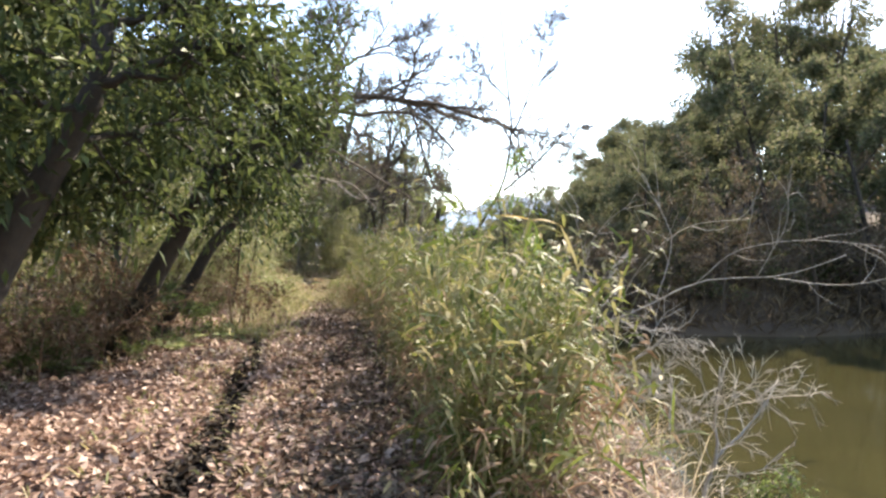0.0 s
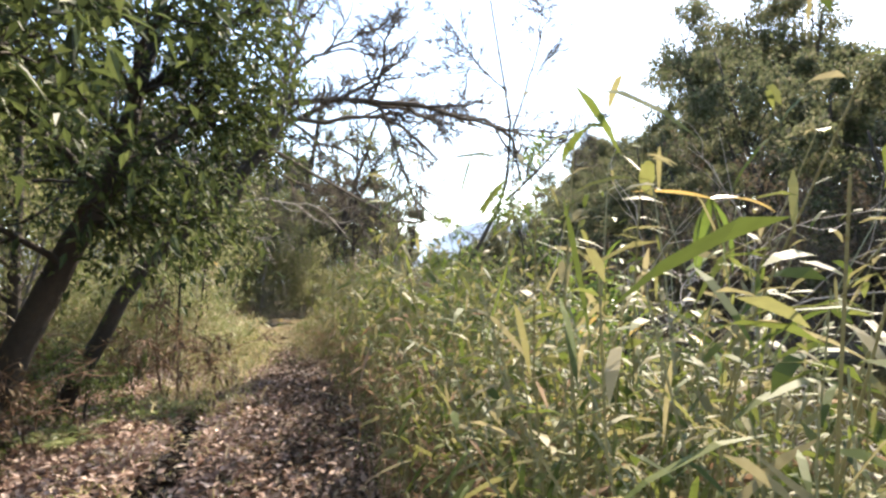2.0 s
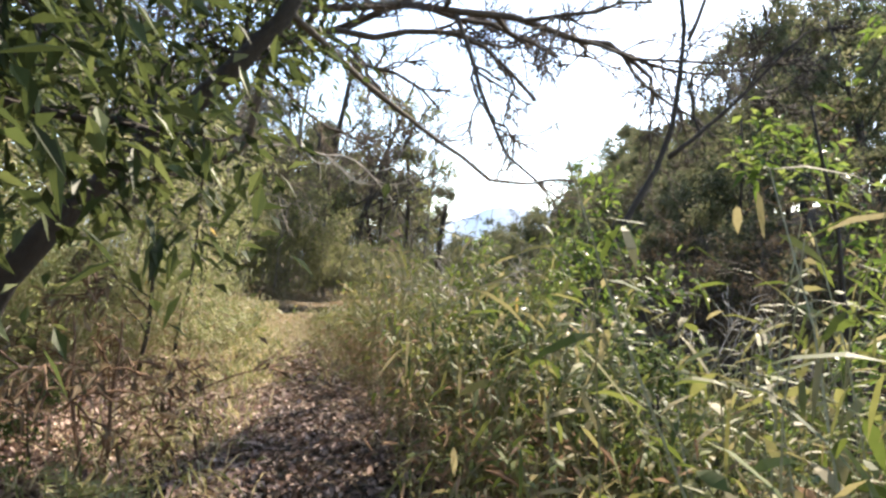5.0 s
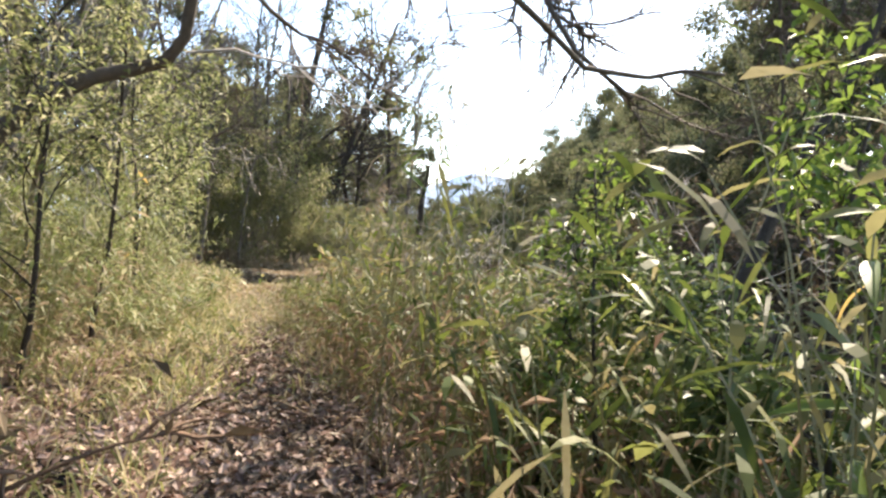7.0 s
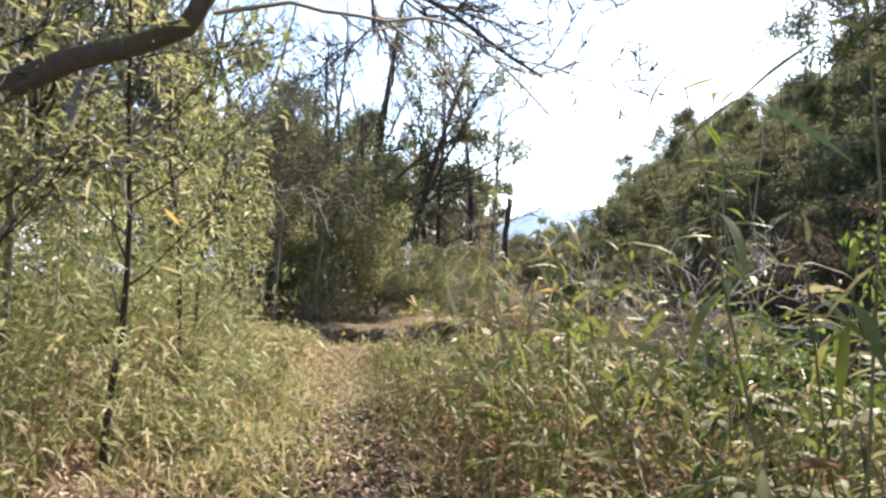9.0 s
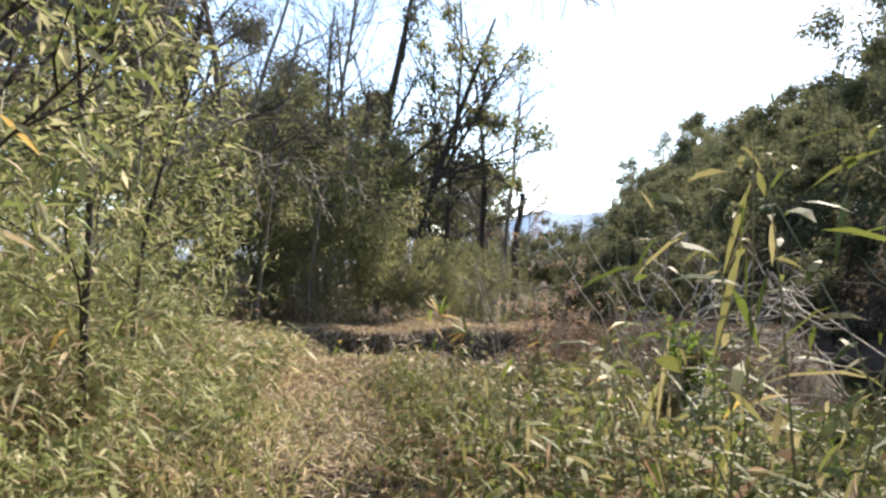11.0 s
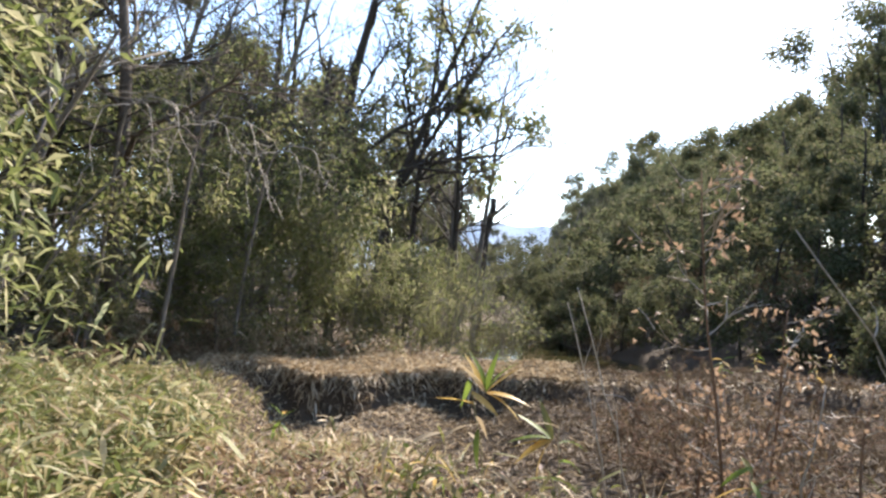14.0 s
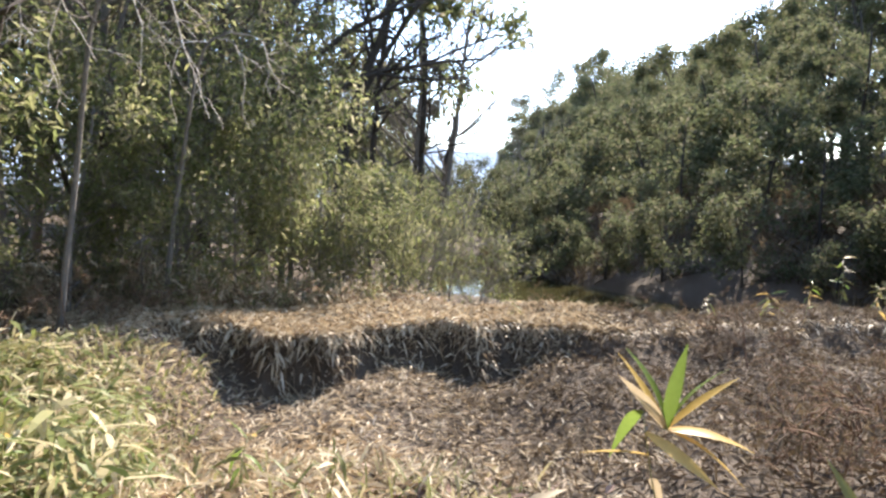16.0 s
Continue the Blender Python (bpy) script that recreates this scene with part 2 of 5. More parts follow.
# ---------------------------------------------------------------- the lie of the land
PATH_Y = (-30, 0, 6.1, 8.8, 11.8, 14.4, 20.2, 40, 70)
PATH_X = (3, 0.52, -0.83, -1.55, -2.4, -3.2, -5.1, -9, -12)
SHORE_Y = (-60, 0, 5, 9, 12, 15, 20, 23, 25, 27, 31, 34, 37, 50, 60, 130, 400)
SHORE_X = (5.5, 2.72, 1.87, 1.0, 0.2, -0.4, -1.2, -0.4, 1.2, 2.6, 2.8, -2, -4.5, -4.2, 1.5, 12, 40)
WATER = -0.9


def path_x(y):
    return np.interp(y, PATH_Y, PATH_X)


def ease(t):
    t = np.clip(t, 0, 1)
    return t * t * (3 - 2 * t)


def lumps(x, y):
    return 0.03 * np.sin(x * 2.1 + 1.3 * np.sin(y * 1.1)) + 0.035 * np.sin(y * 1.7 + 0.9 * np.sin(x * 1.9)) + 0.012 * np.sin(x * 7.3 + y * 5.1)


def ledge_y(x):
    return 27.6 + 0.26 * np.sin(x * 1.4 + 1) + 0.16 * np.sin(x * 3.3) + 0.08 * np.sin(x * 7.9) + 0.04 * np.clip(x + 4.2, 0, 8)


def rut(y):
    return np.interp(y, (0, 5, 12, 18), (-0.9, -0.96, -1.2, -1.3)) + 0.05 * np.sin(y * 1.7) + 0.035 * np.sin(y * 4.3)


def land(x, y):
    x, y = np.asarray(x, float), np.asarray(y, float)
    d = x - path_x(y)
    z = lumps(x, y) + 0.16 * np.clip(-d - 3.0, 0, 12) + 0.02 * np.clip(-d - 15, 0, 60)
    # the narrow rut along the edge of the path
    z = z - 0.22 * np.exp(-((d - rut(y)) / 0.11) ** 2) * ease((y - 2) / 2) * (1 - ease((y - 15) / 3)) * (0.75 + 0.25 * np.sin(y * 2.3))
    # the hollow in front of the ledge
    edge = ledge_y(x)
    soft = 0.26 + 0.12 * np.sin(x * 4.3) + 0.5 * ease((x + 4.5) / 2.5)
    dip = ease((y - 22.8) / 2.6) * (1 - ease((y - edge + soft) / soft))
    z = z - dip * (0.56 + 0.1 * np.sin(x * 2.7)) * ease((x + 8.2) / 1.4) * (1 - 0.5 * ease((x + 4.2) / 1.6))
    # behind the ledge the ground falls away to the water
    z = z - 0.72 * ease((y - 28.9 - 0.2 * np.sin(x * 1.1)) / 2.6) * ease((x + 9.6) / 2.4) * (1 - 0.6 * ease((y - 36) / 8))
    # the river
    s = x - np.interp(y, SHORE_Y, SHORE_X) + 0.25 * np.sin(y * 1.9)
    bed = -1.7
    z = z + (bed - z) * ease((s + 0.5) / 1.7)
    # the far bank
    s2 = np.minimum(x - np.interp(y, (0, 17, 30, 40, 46, 52, 60, 130, 400), (4.0, 4.6, 3.3, -0.6, -2.3, 0.0, 5.5, 16, 50)), y - (16.5 + 0.2 * (x - 5))) + 0.3 * np.sin(x * 0.9 + y * 0.7)
    bank = bed + 1.0 * ease((s2 + 0.4) / 1.2) + 1.9 * ease((s2 - 0.4) / 5) + 0.22 * np.clip(s2 - 5, 0, 25)
    z = np.where(s2 > -0.4, np.maximum(z, bank), z)
    return z


def axis(lo, hi, step, far):
    mid = list(np.arange(lo, hi + 1e-6, step))
    a, st = [], step
    v = hi
    while v < far:
        st *= 1.25
        v += st
        a.append(v)
    b, st, v = [], step, lo
    while v > -far:
        st *= 1.25
        v -= st
        b.append(v)
    return np.array(b[::-1] + mid + a)


def build_ground():
    xs, ys = axis(-10, 7, 0.085, 2500), axis(-3, 34, 0.16, 2500)
    X, Y = np.meshgrid(xs, ys)
    Z = land(X, Y)
    V = np.stack([X, Y, Z], -1).reshape(-1, 3)
    nx, ny = len(xs), len(ys)
    i = (np.arange(ny - 1)[:, None] * nx + np.arange(nx - 1)[None]).ravel()
    T = np.concatenate([np.stack([i, i + 1, i + nx + 1], 1), np.stack([i, i + nx + 1, i + nx], 1)])
    g = part("ground", (V, T), M_GROUND, smooth=True)
    tagged(g, "uneven brown soil of a wooded river bank", "ground", kind="structure")


def build_water():
    V = np.array([[-8, -80, WATER], [300, -80, WATER], [300, 420, WATER], [-8, 420, WATER]], float)
    w = part("water", (V, np.array([[0, 1, 2], [0, 2, 3]])), M_WATER)
    tagged(w, "still murky olive-brown river water", "water", kind="structure")


def build_hills():
    a = np.radians(np.linspace(-75, 75, 120))
    R = 900.0
    h = 72 + 14 * np.sin(a * 9) + 9 * np.sin(a * 23 + 1) + 4 * np.sin(a * 61)
    lo = np.stack([R * np.sin(a), R * np.cos(a), np.full_like(a, -30)], 1)
    hi = np.stack([(R + 150) * np.sin(a), (R + 150) * np.cos(a), h], 1)
    V = np.concatenate([lo, hi])
    i = np.arange(119)
    T = np.concatenate([np.stack([i, i + 1, i + 121], 1), np.stack([i, i + 121, i + 120], 1)])
    # the haze over the hills comes from their colour alone
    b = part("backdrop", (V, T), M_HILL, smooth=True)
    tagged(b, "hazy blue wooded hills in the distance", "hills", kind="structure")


build_ground()
build_water()
build_hills()


# ---------------------------------------------------------------- woody plants
def woody(name, seed, at, label, category, trunk_way, height, radius, limbs, levels, kids, leaf=None, per=6, size=0.1, width=0.04,
          lean_curl=0.2, limb_len=0.5, spread=0.9, lift=0.25, bark=None, low=0.25, group="", jitter=0.08, top=1, droop=0.3, ratio=0.55, twig_min=0):
    """A tree or shrub: trunk, each limb with its twigs, and a crown of single leaves."""
    rg = np.random.default_rng(seed)
    root = new(name)
    root.location = at
    tagged(root, label, category, group)
    line = bend(rg, (0, 0, -0.15), trunk_way, height, lean_curl, 0.15, 10)
    part("trunk", tube(line, radius * np.linspace(1.15, 0.3, 10) ** 0.9, 9), bark or M_BARK, root, smooth=True)
    d = unit(np.gradient(line, axis=0))
    every = []
    for k in range(limbs):
        s = (low + (0.97 - low) * (k + rg.uniform(0.1, 0.9)) / limbs) * 9
        i = min(int(s), 8)
        p = line[i] + (line[i + 1] - line[i]) * (s - i)
        side = unit(np.cross(d[i], rg.normal(0, 1, 3)))
        way = unit(d[i] * 0.7 + side * spread)
        ln = height * limb_len * rg.uniform(0.7, 1.2) * (1.15 - 0.6 * s / 9)
        tw = grow(rg, bend(rg, p, way, ln, 0.4, lift, 7), radius * 0.42 * (1.2 - 0.7 * s / 9), levels, kids, ratio, lift=lift)
        part("limb", bones_mesh([b for b in tw if b[2] >= twig_min]), bark or M_BARK, root, smooth=True)
        every += tw
    if leaf:
        part("crown", crown(rg, every, per, size, width, droop, jitter, top), leaf, root)
    return root


def ground_at(x, y):
    return (x, y, float(land(x, y)))


def shaped(name, seed, at, label, category, trunk, radius, limbs, leaf=None, per=20, size=0.1, width=0.04, bark=None, jitter=0.1, droop=0.3, top=1, tip=0.35):
    """A tree whose trunk and limbs follow given courses; limb: (course, radius, levels, kids, reach of its twigs, material or None)."""
    rg = np.random.default_rng(seed)
    root = new(name)
    root.location = at
    tagged(root, label, category)
    o = np.array(at)

    def course(way, n, wob):
        w = np.array(way, float) - o
        t = np.linspace(0, len(w) - 1, n)
        p = np.stack([np.interp(t, range(len(w)), w[:, k]) for k in range(3)], 1)
        p[1:-1] = 0.5 * p[1:-1] + 0.25 * (p[:-2] + p[2:])
        p[1:-1] += rg.normal(0, wob, (n - 2, 3))
        return p
    part("trunk", tube(course(trunk, 14, radius * 0.12), radius * np.linspace(1.1, tip, 14), 10), bark or M_BARK, root, smooth=True)
    every = []
    for way, r, levels, kids, ratio, mat in limbs:
        tw = grow(rg, course(way, 12, r * 0.5), r, levels, kids, ratio, 0.85, 0.7, 0.15, 0.15)
        part("limb", bones_mesh(tw), mat or bark or M_BARK, root, smooth=True)
        every += [] if mat else tw
    if leaf:
        part("crown", crown(rg, every, per, size, width, droop, jitter, top), leaf, root)
    return root


# ---------------------------------------------------------------- the far bank forest
def build_forest():
    label = "tall dusky evergreen tree on the far river bank"
    kinds = [woody("tree", 100 + k, (0, 0, 0), label, "tree", (0.08, -0.05, 1), 9.5 + k, 0.18, 8, 2, 5, M_FOREST, 26, 0.33, 0.17, limb_len=0.42, low=0.06,
                   group="trees of the far bank", jitter=0.3, spread=1.15, twig_min=2) for k in range(5)]
    kinds.append(woody("tree", 110, (0, 0, 0), "tall tree with a thin open crown on the far bank", "tree", (0.05, -0.05, 1), 14, 0.17, 11, 2, 4, M_FOREST, 13, 0.32, 0.16,
                       limb_len=0.28, low=0.5, group="tall trees of the far bank", jitter=0.3, spread=0.8, lift=0.5))
    rg = np.random.default_rng(7)
    spots = []
    for y in list(np.arange(20, 128, 4.4)) + list(np.arange(132, 240, 8)):
        for row, off in enumerate((0.8, 4.4, 9.0, 15.0)):
            if row == 3 and y < 45 or row == 0 and y > 90:
                continue
            spots.append((4.8 + 0.095 * y + off + rg.uniform(-1.1, 1.1), y + rg.uniform(-1.4, 1.4), (0.36, 0.52, 0.66, 0.88)[row] * (0.82 + 0.18 * min(1, y / 40) if y < 40 else 1 + (y - 35) / 110), 0))
    for x in np.arange(13, 44, 3.4):
        for row, off in enumerate((4, 8)):
            spots.append((x + rg.uniform(-1, 1), 18 + 0.2 * (x - 5) + off + rg.uniform(-1, 1), (0.45, 0.62)[row], 0))
    spots += [(15.2, 41, 0.85, 1), (17, 43, 0.9, 1), (19.5, 44, 0.9, 1), (22, 50, 1.0, 1), (18.5, 52, 0.95, 1), (24, 47, 0.9, 1), (21, 57, 1.0, 1), (27, 53, 1.0, 1)]
    spots += [(-2.5, 122, 0.5, 0), (0.5, 126, 0.6, 0), (3, 121, 0.6, 0), (-5, 116, 0.6, 0)]
    # the wood beyond the bend, on the near side
    for n in range(26):
        spots.append((-7.5 - (n % 5) * 3.4 + rg.uniform(-1, 1), 43 + (n // 5) * 6 + rg.uniform(-2, 2), 0.62 + 0.07 * (n % 5), 0))
    for n in range(14):
        spots.append((-15 - rg.uniform(0, 3), 0 + n * 2.9, rg.uniform(0.65, 0.85), 0))
    # unseen trees behind the camera, added to close off the open light
    for n in range(10):
        spots.append((-16 + n * 3.4, -9 - rg.uniform(0, 4), rg.uniform(0.6, 0.8), 0))
    used = set()
    for x, y, s, thin in spots:
        k = 5 if thin else int(rg.integers(0, 5))
        s *= rg.uniform(0.88, 1.12)
        m = pose(*ground_at(x, y), 0, 0, rg.uniform(0, 360)) @ Matrix.Diagonal((s, s, s * rg.uniform(0.9, 1.12), 1))
        c = kinds[k]
        if k in used:
            c = copy_thing(c, m)
        used.add(k)
        c.matrix_basis = m
        if not 17 < y < 130 or x < 0:
            tagged(c, "dusky evergreen tree standing in the wood", group="trees of the wood")


build_forest()


# ---------------------------------------------------------------- trees beside the path
def build_path_trees():
    shaped("evergreen_tree", 11, (-4.355, 8.182, float(land(-4.355, 8.182)) - 0.1), "leaning evergreen tree with dark trunk and glossy green leaves", "tree",
           [(-4.355, 8.182, -0.1), (-3.401, 8.298, 1.72), (-2.912, 8.333, 2.5), (-2.623, 8.353, 3.3), (-2.474, 8.514, 4.3)], 0.13,
           [([(-3.062, 8.322, 2.2), (-2.453, 8.214, 2.7), (-1.961, 8.349, 3)], 0.045, 2, 6, 0.6, None),
            ([(-2.912, 8.333, 2.5), (-2.395, 8.82, 2.9), (-1.91, 9.054, 3.3)], 0.045, 2, 6, 0.6, None),
            ([(-2.763, 8.343, 2.8), (-2.532, 7.908, 3.3), (-2.012, 7.644, 3.7)], 0.04, 2, 6, 0.6, None),
            ([(-2.663, 8.35, 3.2), (-2.082, 8.641, 3.8), (-1.597, 8.876, 4.2)], 0.04, 2, 6, 0.55, None),
            ([(-3.261, 8.308, 1.9), (-2.924, 7.78, 2.1), (-2.404, 7.516, 2.2)], 0.03, 2, 6, 0.6, None),
            ([(-3.012, 8.326, 2.3), (-3.443, 8.045, 2.9), (-3.928, 7.81, 3.2)], 0.04, 2, 6, 0.6, None),
            ([(-3.358, 8.251, 1.7), (-3.822, 7.718, 2.2), (-4.292, 7.284, 2.6)], 0.035, 2, 6, 0.65, None),
            ([(-2.763, 8.343, 2.8), (-3.216, 7.66, 3.3), (-3.573, 7.033, 3.6)], 0.035, 2, 6, 0.65, None),
            ([(-2.567, 8.407, 3.6), (-2.824, 7.787, 4.1), (-3.081, 7.168, 4.4)], 0.035, 2, 6, 0.6, None),
            ([(-3.212, 8.312, 2), (-2.673, 8.5, 2.1), (-2.188, 8.734, 2)], 0.03, 2, 6, 0.55, None),
            ([(-2.567, 8.407, 3.6), (-2.98, 8.578, 4.3), (-3.492, 8.743, 4.7)], 0.035, 2, 5, 0.5, None)],
           M_EVERGREEN, 20, 0.115, 0.045, jitter=0.2)
    shaped("evergreen_tree", 12, (-4.908, 10.348, float(land(-4.908, 10.348)) - 0.1), "slanting evergreen tree with a crooked bare branch over the path", "tree",
           [(-4.908, 10.348, -0.1), (-3.9, 10.419, 1.6), (-3.172, 10.47, 2.2), (-2.227, 10.435, 3), (-1.808, 10.465, 3.85)], 0.1,
           [([(-2.706, 10.402, 2.6), (-2.534, 10.815, 3.1), (-2.156, 11.142, 3.6)], 0.035, 2, 6, 0.55, None),
            ([(-3.212, 10.467, 2.2), (-3.24, 10.866, 2.8), (-3.061, 11.179, 3.3)], 0.03, 2, 6, 0.55, None),
            ([(-2.108, 10.444, 3.2), (-2.493, 10.216, 3.7), (-2.785, 10.096, 4.2)], 0.03, 2, 6, 0.55, None),
            ([(-2.2, 10.44, 3.1), (-1.9, 11.6, 2.95), (-1.26, 12.4, 2.56), (-0.75, 12.6, 2.2), (-0.37, 12.65, 2.32), (-0.08, 12.7, 2.29)], 0.025, 1, 3, 0.2, M_BOUGH)],
           M_EVERGREEN, 26, 0.105, 0.042, jitter=0.18, top=0)
    shaped("evergreen_tree", 13, (-3.278, 4.247, float(land(-3.278, 4.247)) - 0.1), "dark evergreen tree with low limbs over the fallen leaves", "tree",
           [(-3.278, 4.247, -0.1), (-2.746, 4.385, 1.41), (-2.367, 4.411, 1.98), (-2.058, 4.433, 2.55), (-2.145, 4.527, 3.3), (-2.308, 4.716, 4)], 0.12,
           [([(-2.088, 4.431, 2.5), (-1.606, 4.565, 2.75), (-0.982, 4.809, 2.9)], 0.04, 2, 6, 0.5, None),
            ([(-2.145, 4.527, 2.9), (-1.724, 4.957, 3.2), (-1.16, 5.498, 3.4)], 0.035, 2, 6, 0.5, None),
            ([(-2.288, 4.417, 2.1), (-2.123, 4.929, 2.3), (-1.866, 5.549, 2.5)], 0.03, 2, 6, 0.5, None),
            ([(-2.195, 4.523, 3.3), (-1.817, 4.851, 3.8), (-1.446, 5.277, 4.1)], 0.03, 2, 6, 0.5, None),
            ([(-2.487, 4.403, 1.8), (-3.014, 4.767, 2.2), (-3.434, 5.038, 2.5)], 0.03, 2, 6, 0.55, None),
            ([(-2.2, 4.42, 2.3), (-2.3, 3.9, 2.3), (-2.5, 3.4, 2.1)], 0.03, 2, 6, 0.55, None),
            ([(-2.1, 4.43, 2.6), (-1.9, 3.9, 2.8), (-1.9, 3.3, 2.9)], 0.03, 2, 6, 0.5, None),
            ([(-2.6, 4.4, 1.6), (-2.9, 3.9, 1.7), (-3.3, 3.5, 1.5)], 0.025, 2, 6, 0.5, None)],
           M_EVERGREEN, 26, 0.105, 0.042, jitter=0.2)
    # bare tree whose boughs cross above the path
    shaped("bare_tree", 14, (-6.9, 14.3, float(land(-6.9, 14.3)) - 0.1), "bare dark tree with crooked boughs crossing above the path", "tree",
           [(-6.9, 14.3, 0.2), (-6.2, 14.6, 1.7), (-5.3, 14.8, 2.62), (-4.96, 15.25, 2.93), (-4.47, 15.4, 2.97), (-4.1, 15.4, 3.2), (-4.138, 15.114, 4), (-3.639, 15.148, 4.7), (-3.141, 15.183, 5.4), (-2.642, 15.218, 6.6)], 0.085,
           [([(-3.932, 15.028, 4.3), (-3.412, 14.763, 4.53), (-2.128, 14.753, 4.46), (-1.101, 14.825, 4.53), (-0.263, 14.883, 3.62)], 0.062, 3, 12, 0.46, None),
            ([(-3.44, 15.162, 5), (-1.942, 14.666, 4.83), (-0.169, 14.689, 4.51), (0.599, 14.743, 4.3), (1.048, 14.775, 4.15), (1.218, 14.786, 3.52)], 0.062, 3, 12, 0.46, None),
            ([(-4.25, 15.4, 3.12), (-3.75, 15.5, 3.2), (-3.3, 15.6, 3.06), (-2.85, 15.6, 3.04), (-2.55, 15.6, 2.78), (-2.2, 15.6, 2.35)], 0.02, 2, 5, 0.45, M_DEAD),
            ([(-3.979, 15.125, 4.2), (-3.524, 16.359, 3.7), (-2.965, 16.399, 3.45), (-2.197, 16.452, 2.84)], 0.03, 3, 9, 0.5, None),
            ([(-3.041, 15.19, 5.6), (-2.164, 15.552, 6.2), (-1.166, 15.622, 6.6)], 0.045, 3, 11, 0.55, None),
            ([(-2.841, 15.204, 6.2), (-3.162, 15.483, 7), (-3.461, 15.462, 7.8)], 0.045, 3, 11, 0.6, None),
            ([(-4.338, 15.1, 3.7), (-4.957, 15.357, 4.6), (-5.263, 15.436, 5.8)], 0.045, 3, 10, 0.55, None)], bark=M_BOUGH)
    # slender bare sapling on the brink
    shaped("bare_sapling", 15, (-0.68, 12.248, float(land(-0.68, 12.248)) - 0.1), "slender bare sapling leaning out over the water", "tree",
           [(-0.68, 12.248, -0.1), (-0.188, 12.382, 0.9), (0.343, 12.67, 1.88), (0.802, 12.702, 2.51), (1.001, 12.716, 3.63), (0.872, 12.707, 4.58), (0.752, 12.699, 6)], 0.036,
           [([(0.802, 12.702, 2.51), (1.444, 12.697, 3.04), (2.059, 12.64, 3.67)], 0.025, 3, 9, 0.5, None),
            ([(1.001, 12.716, 3.63), (1.447, 12.798, 4.75), (1.636, 12.811, 5.7)], 0.022, 3, 9, 0.5, None),
            ([(0.942, 12.712, 4.2), (0.432, 12.827, 4.8), (0.026, 12.899, 5.6)], 0.02, 3, 9, 0.5, None)], bark=M_BARK)
    # dead brush on the right
    rg = np.random.default_rng(19)
    for n, (x, y, h) in enumerate([(1.62, 8.1, 1.5), (2.16, 8.24, 1.6), (1.17, 9.47, 1.9), (1.63, 10.1, 2.4), (2.36, 7.45, 2.0), (0.45, 11.12, 1.6), (-2.2, 19.2, 1.5), (-2.0, 20.4, 1.5), (-1.4, 17.5, 1.8), (-0.2, 14.2, 2.0), (2.35, 6.14, 1.5)]):
        woody("dead_bush", 200 + n, ground_at(x, y), "leafless bush of bleached grey twigs on the river brink", "bush", (0.25, rg.uniform(-0.2, 0.2), 1), h * 1.15, 0.0125 * h, 10, 2, 4, None,
              limb_len=0.6, low=0.15, spread=1.2, lift=0.0, bark=M_DEAD, group="dead bushes by the water", lean_curl=0.6)
    # a dead tree lying out over the water
    shaped("fallen_tree", 17, (1.2, 9.3, float(land(1.2, 9.3)) - 0.1), "fallen dead branch with bleached crooked twigs reaching over the river", "dead tree",
           [(1.2, 9.3, -0.5), (1.75, 9.45, 0.25), (2.5, 9.2, 0.5), (3.4, 9.3, 1.0), (4.3, 8.8, 1.0), (5.0, 8.7, 1.3)], 0.014,
           [([(1.65, 9.4, 0.1), (1.8, 8.9, 0.9), (1.65, 8.4, 1.7), (1.35, 8.3, 2.2)], 0.0085, 1, 6, 0.4, None),
            ([(1.7, 8.6, 1.3), (2.0, 8.4, 1.75), (2.35, 8.3, 2.0)], 0.008, 1, 5, 0.4, None),
            ([(2.2, 9.3, 0.4), (2.5, 8.9, 1.2), (3.0, 8.5, 1.7), (3.7, 8.3, 1.75)], 0.0085, 1, 6, 0.4, None),
            ([(2.8, 9.25, 0.7), (3.1, 9.4, 1.5), (2.8, 9.5, 2.2), (2.5, 9.4, 2.6)], 0.0085, 1, 6, 0.4, None),
            ([(3.3, 9.2, 0.9), (3.7, 8.8, 1.4), (4.4, 8.4, 1.5), (5.1, 8.1, 1.4)], 0.0085, 1, 6, 0.4, None),
            ([(4.0, 8.95, 1.0), (4.3, 8.7, 1.7), (4.2, 8.5, 2.3)], 0.008, 1, 6, 0.4, None),
            ([(4.2, 8.9, 1.0), (4.9, 8.6, 0.9), (5.6, 8.2, 1.1), (6.2, 8.0, 0.9)], 0.008, 1, 6, 0.4, None)], bark=M_DEAD)
    grey = woody("bare_bush", 18, (0, 0, 0), "leafless dusky brown bush of dense twigs on the far bank", "bush", (0.1, -0.1, 1), 2.6, 0.03, 12, 2, 5, M_DRYGRASS, 3, 0.1, 0.05,
                 limb_len=0.7, low=0.05, spread=1.1, lift=0.1, bark=M_BOUGH, group="bare bushes of the far bank", top=0)
    for n, (x, y, k) in enumerate([(5.4, 18.4, 0.9), (6.8, 18.2, 1.1), (8.2, 18.9, 0.9), (9.4, 18.3, 1.2), (10.8, 18.9, 1.0), (12.3, 18.8, 1.2), (13.8, 19.4, 1.1), (15.5, 19.5, 1.3), (17.5, 20.1, 1.2), (5.2, 20.6, 1.0), (5.3, 23.0, 0.9), (5.0, 25.5, 1.1), (4.9, 28.0, 0.9), (7.6, 20.6, 1.3), (11.6, 21.0, 1.4)]):
        m = pose(*ground_at(x, y), 0, 0, n * 67) @ Matrix.Diagonal((k, k, k, 1))
        c = copy_thing(grey, m) if n else grey
        c.matrix_basis = m
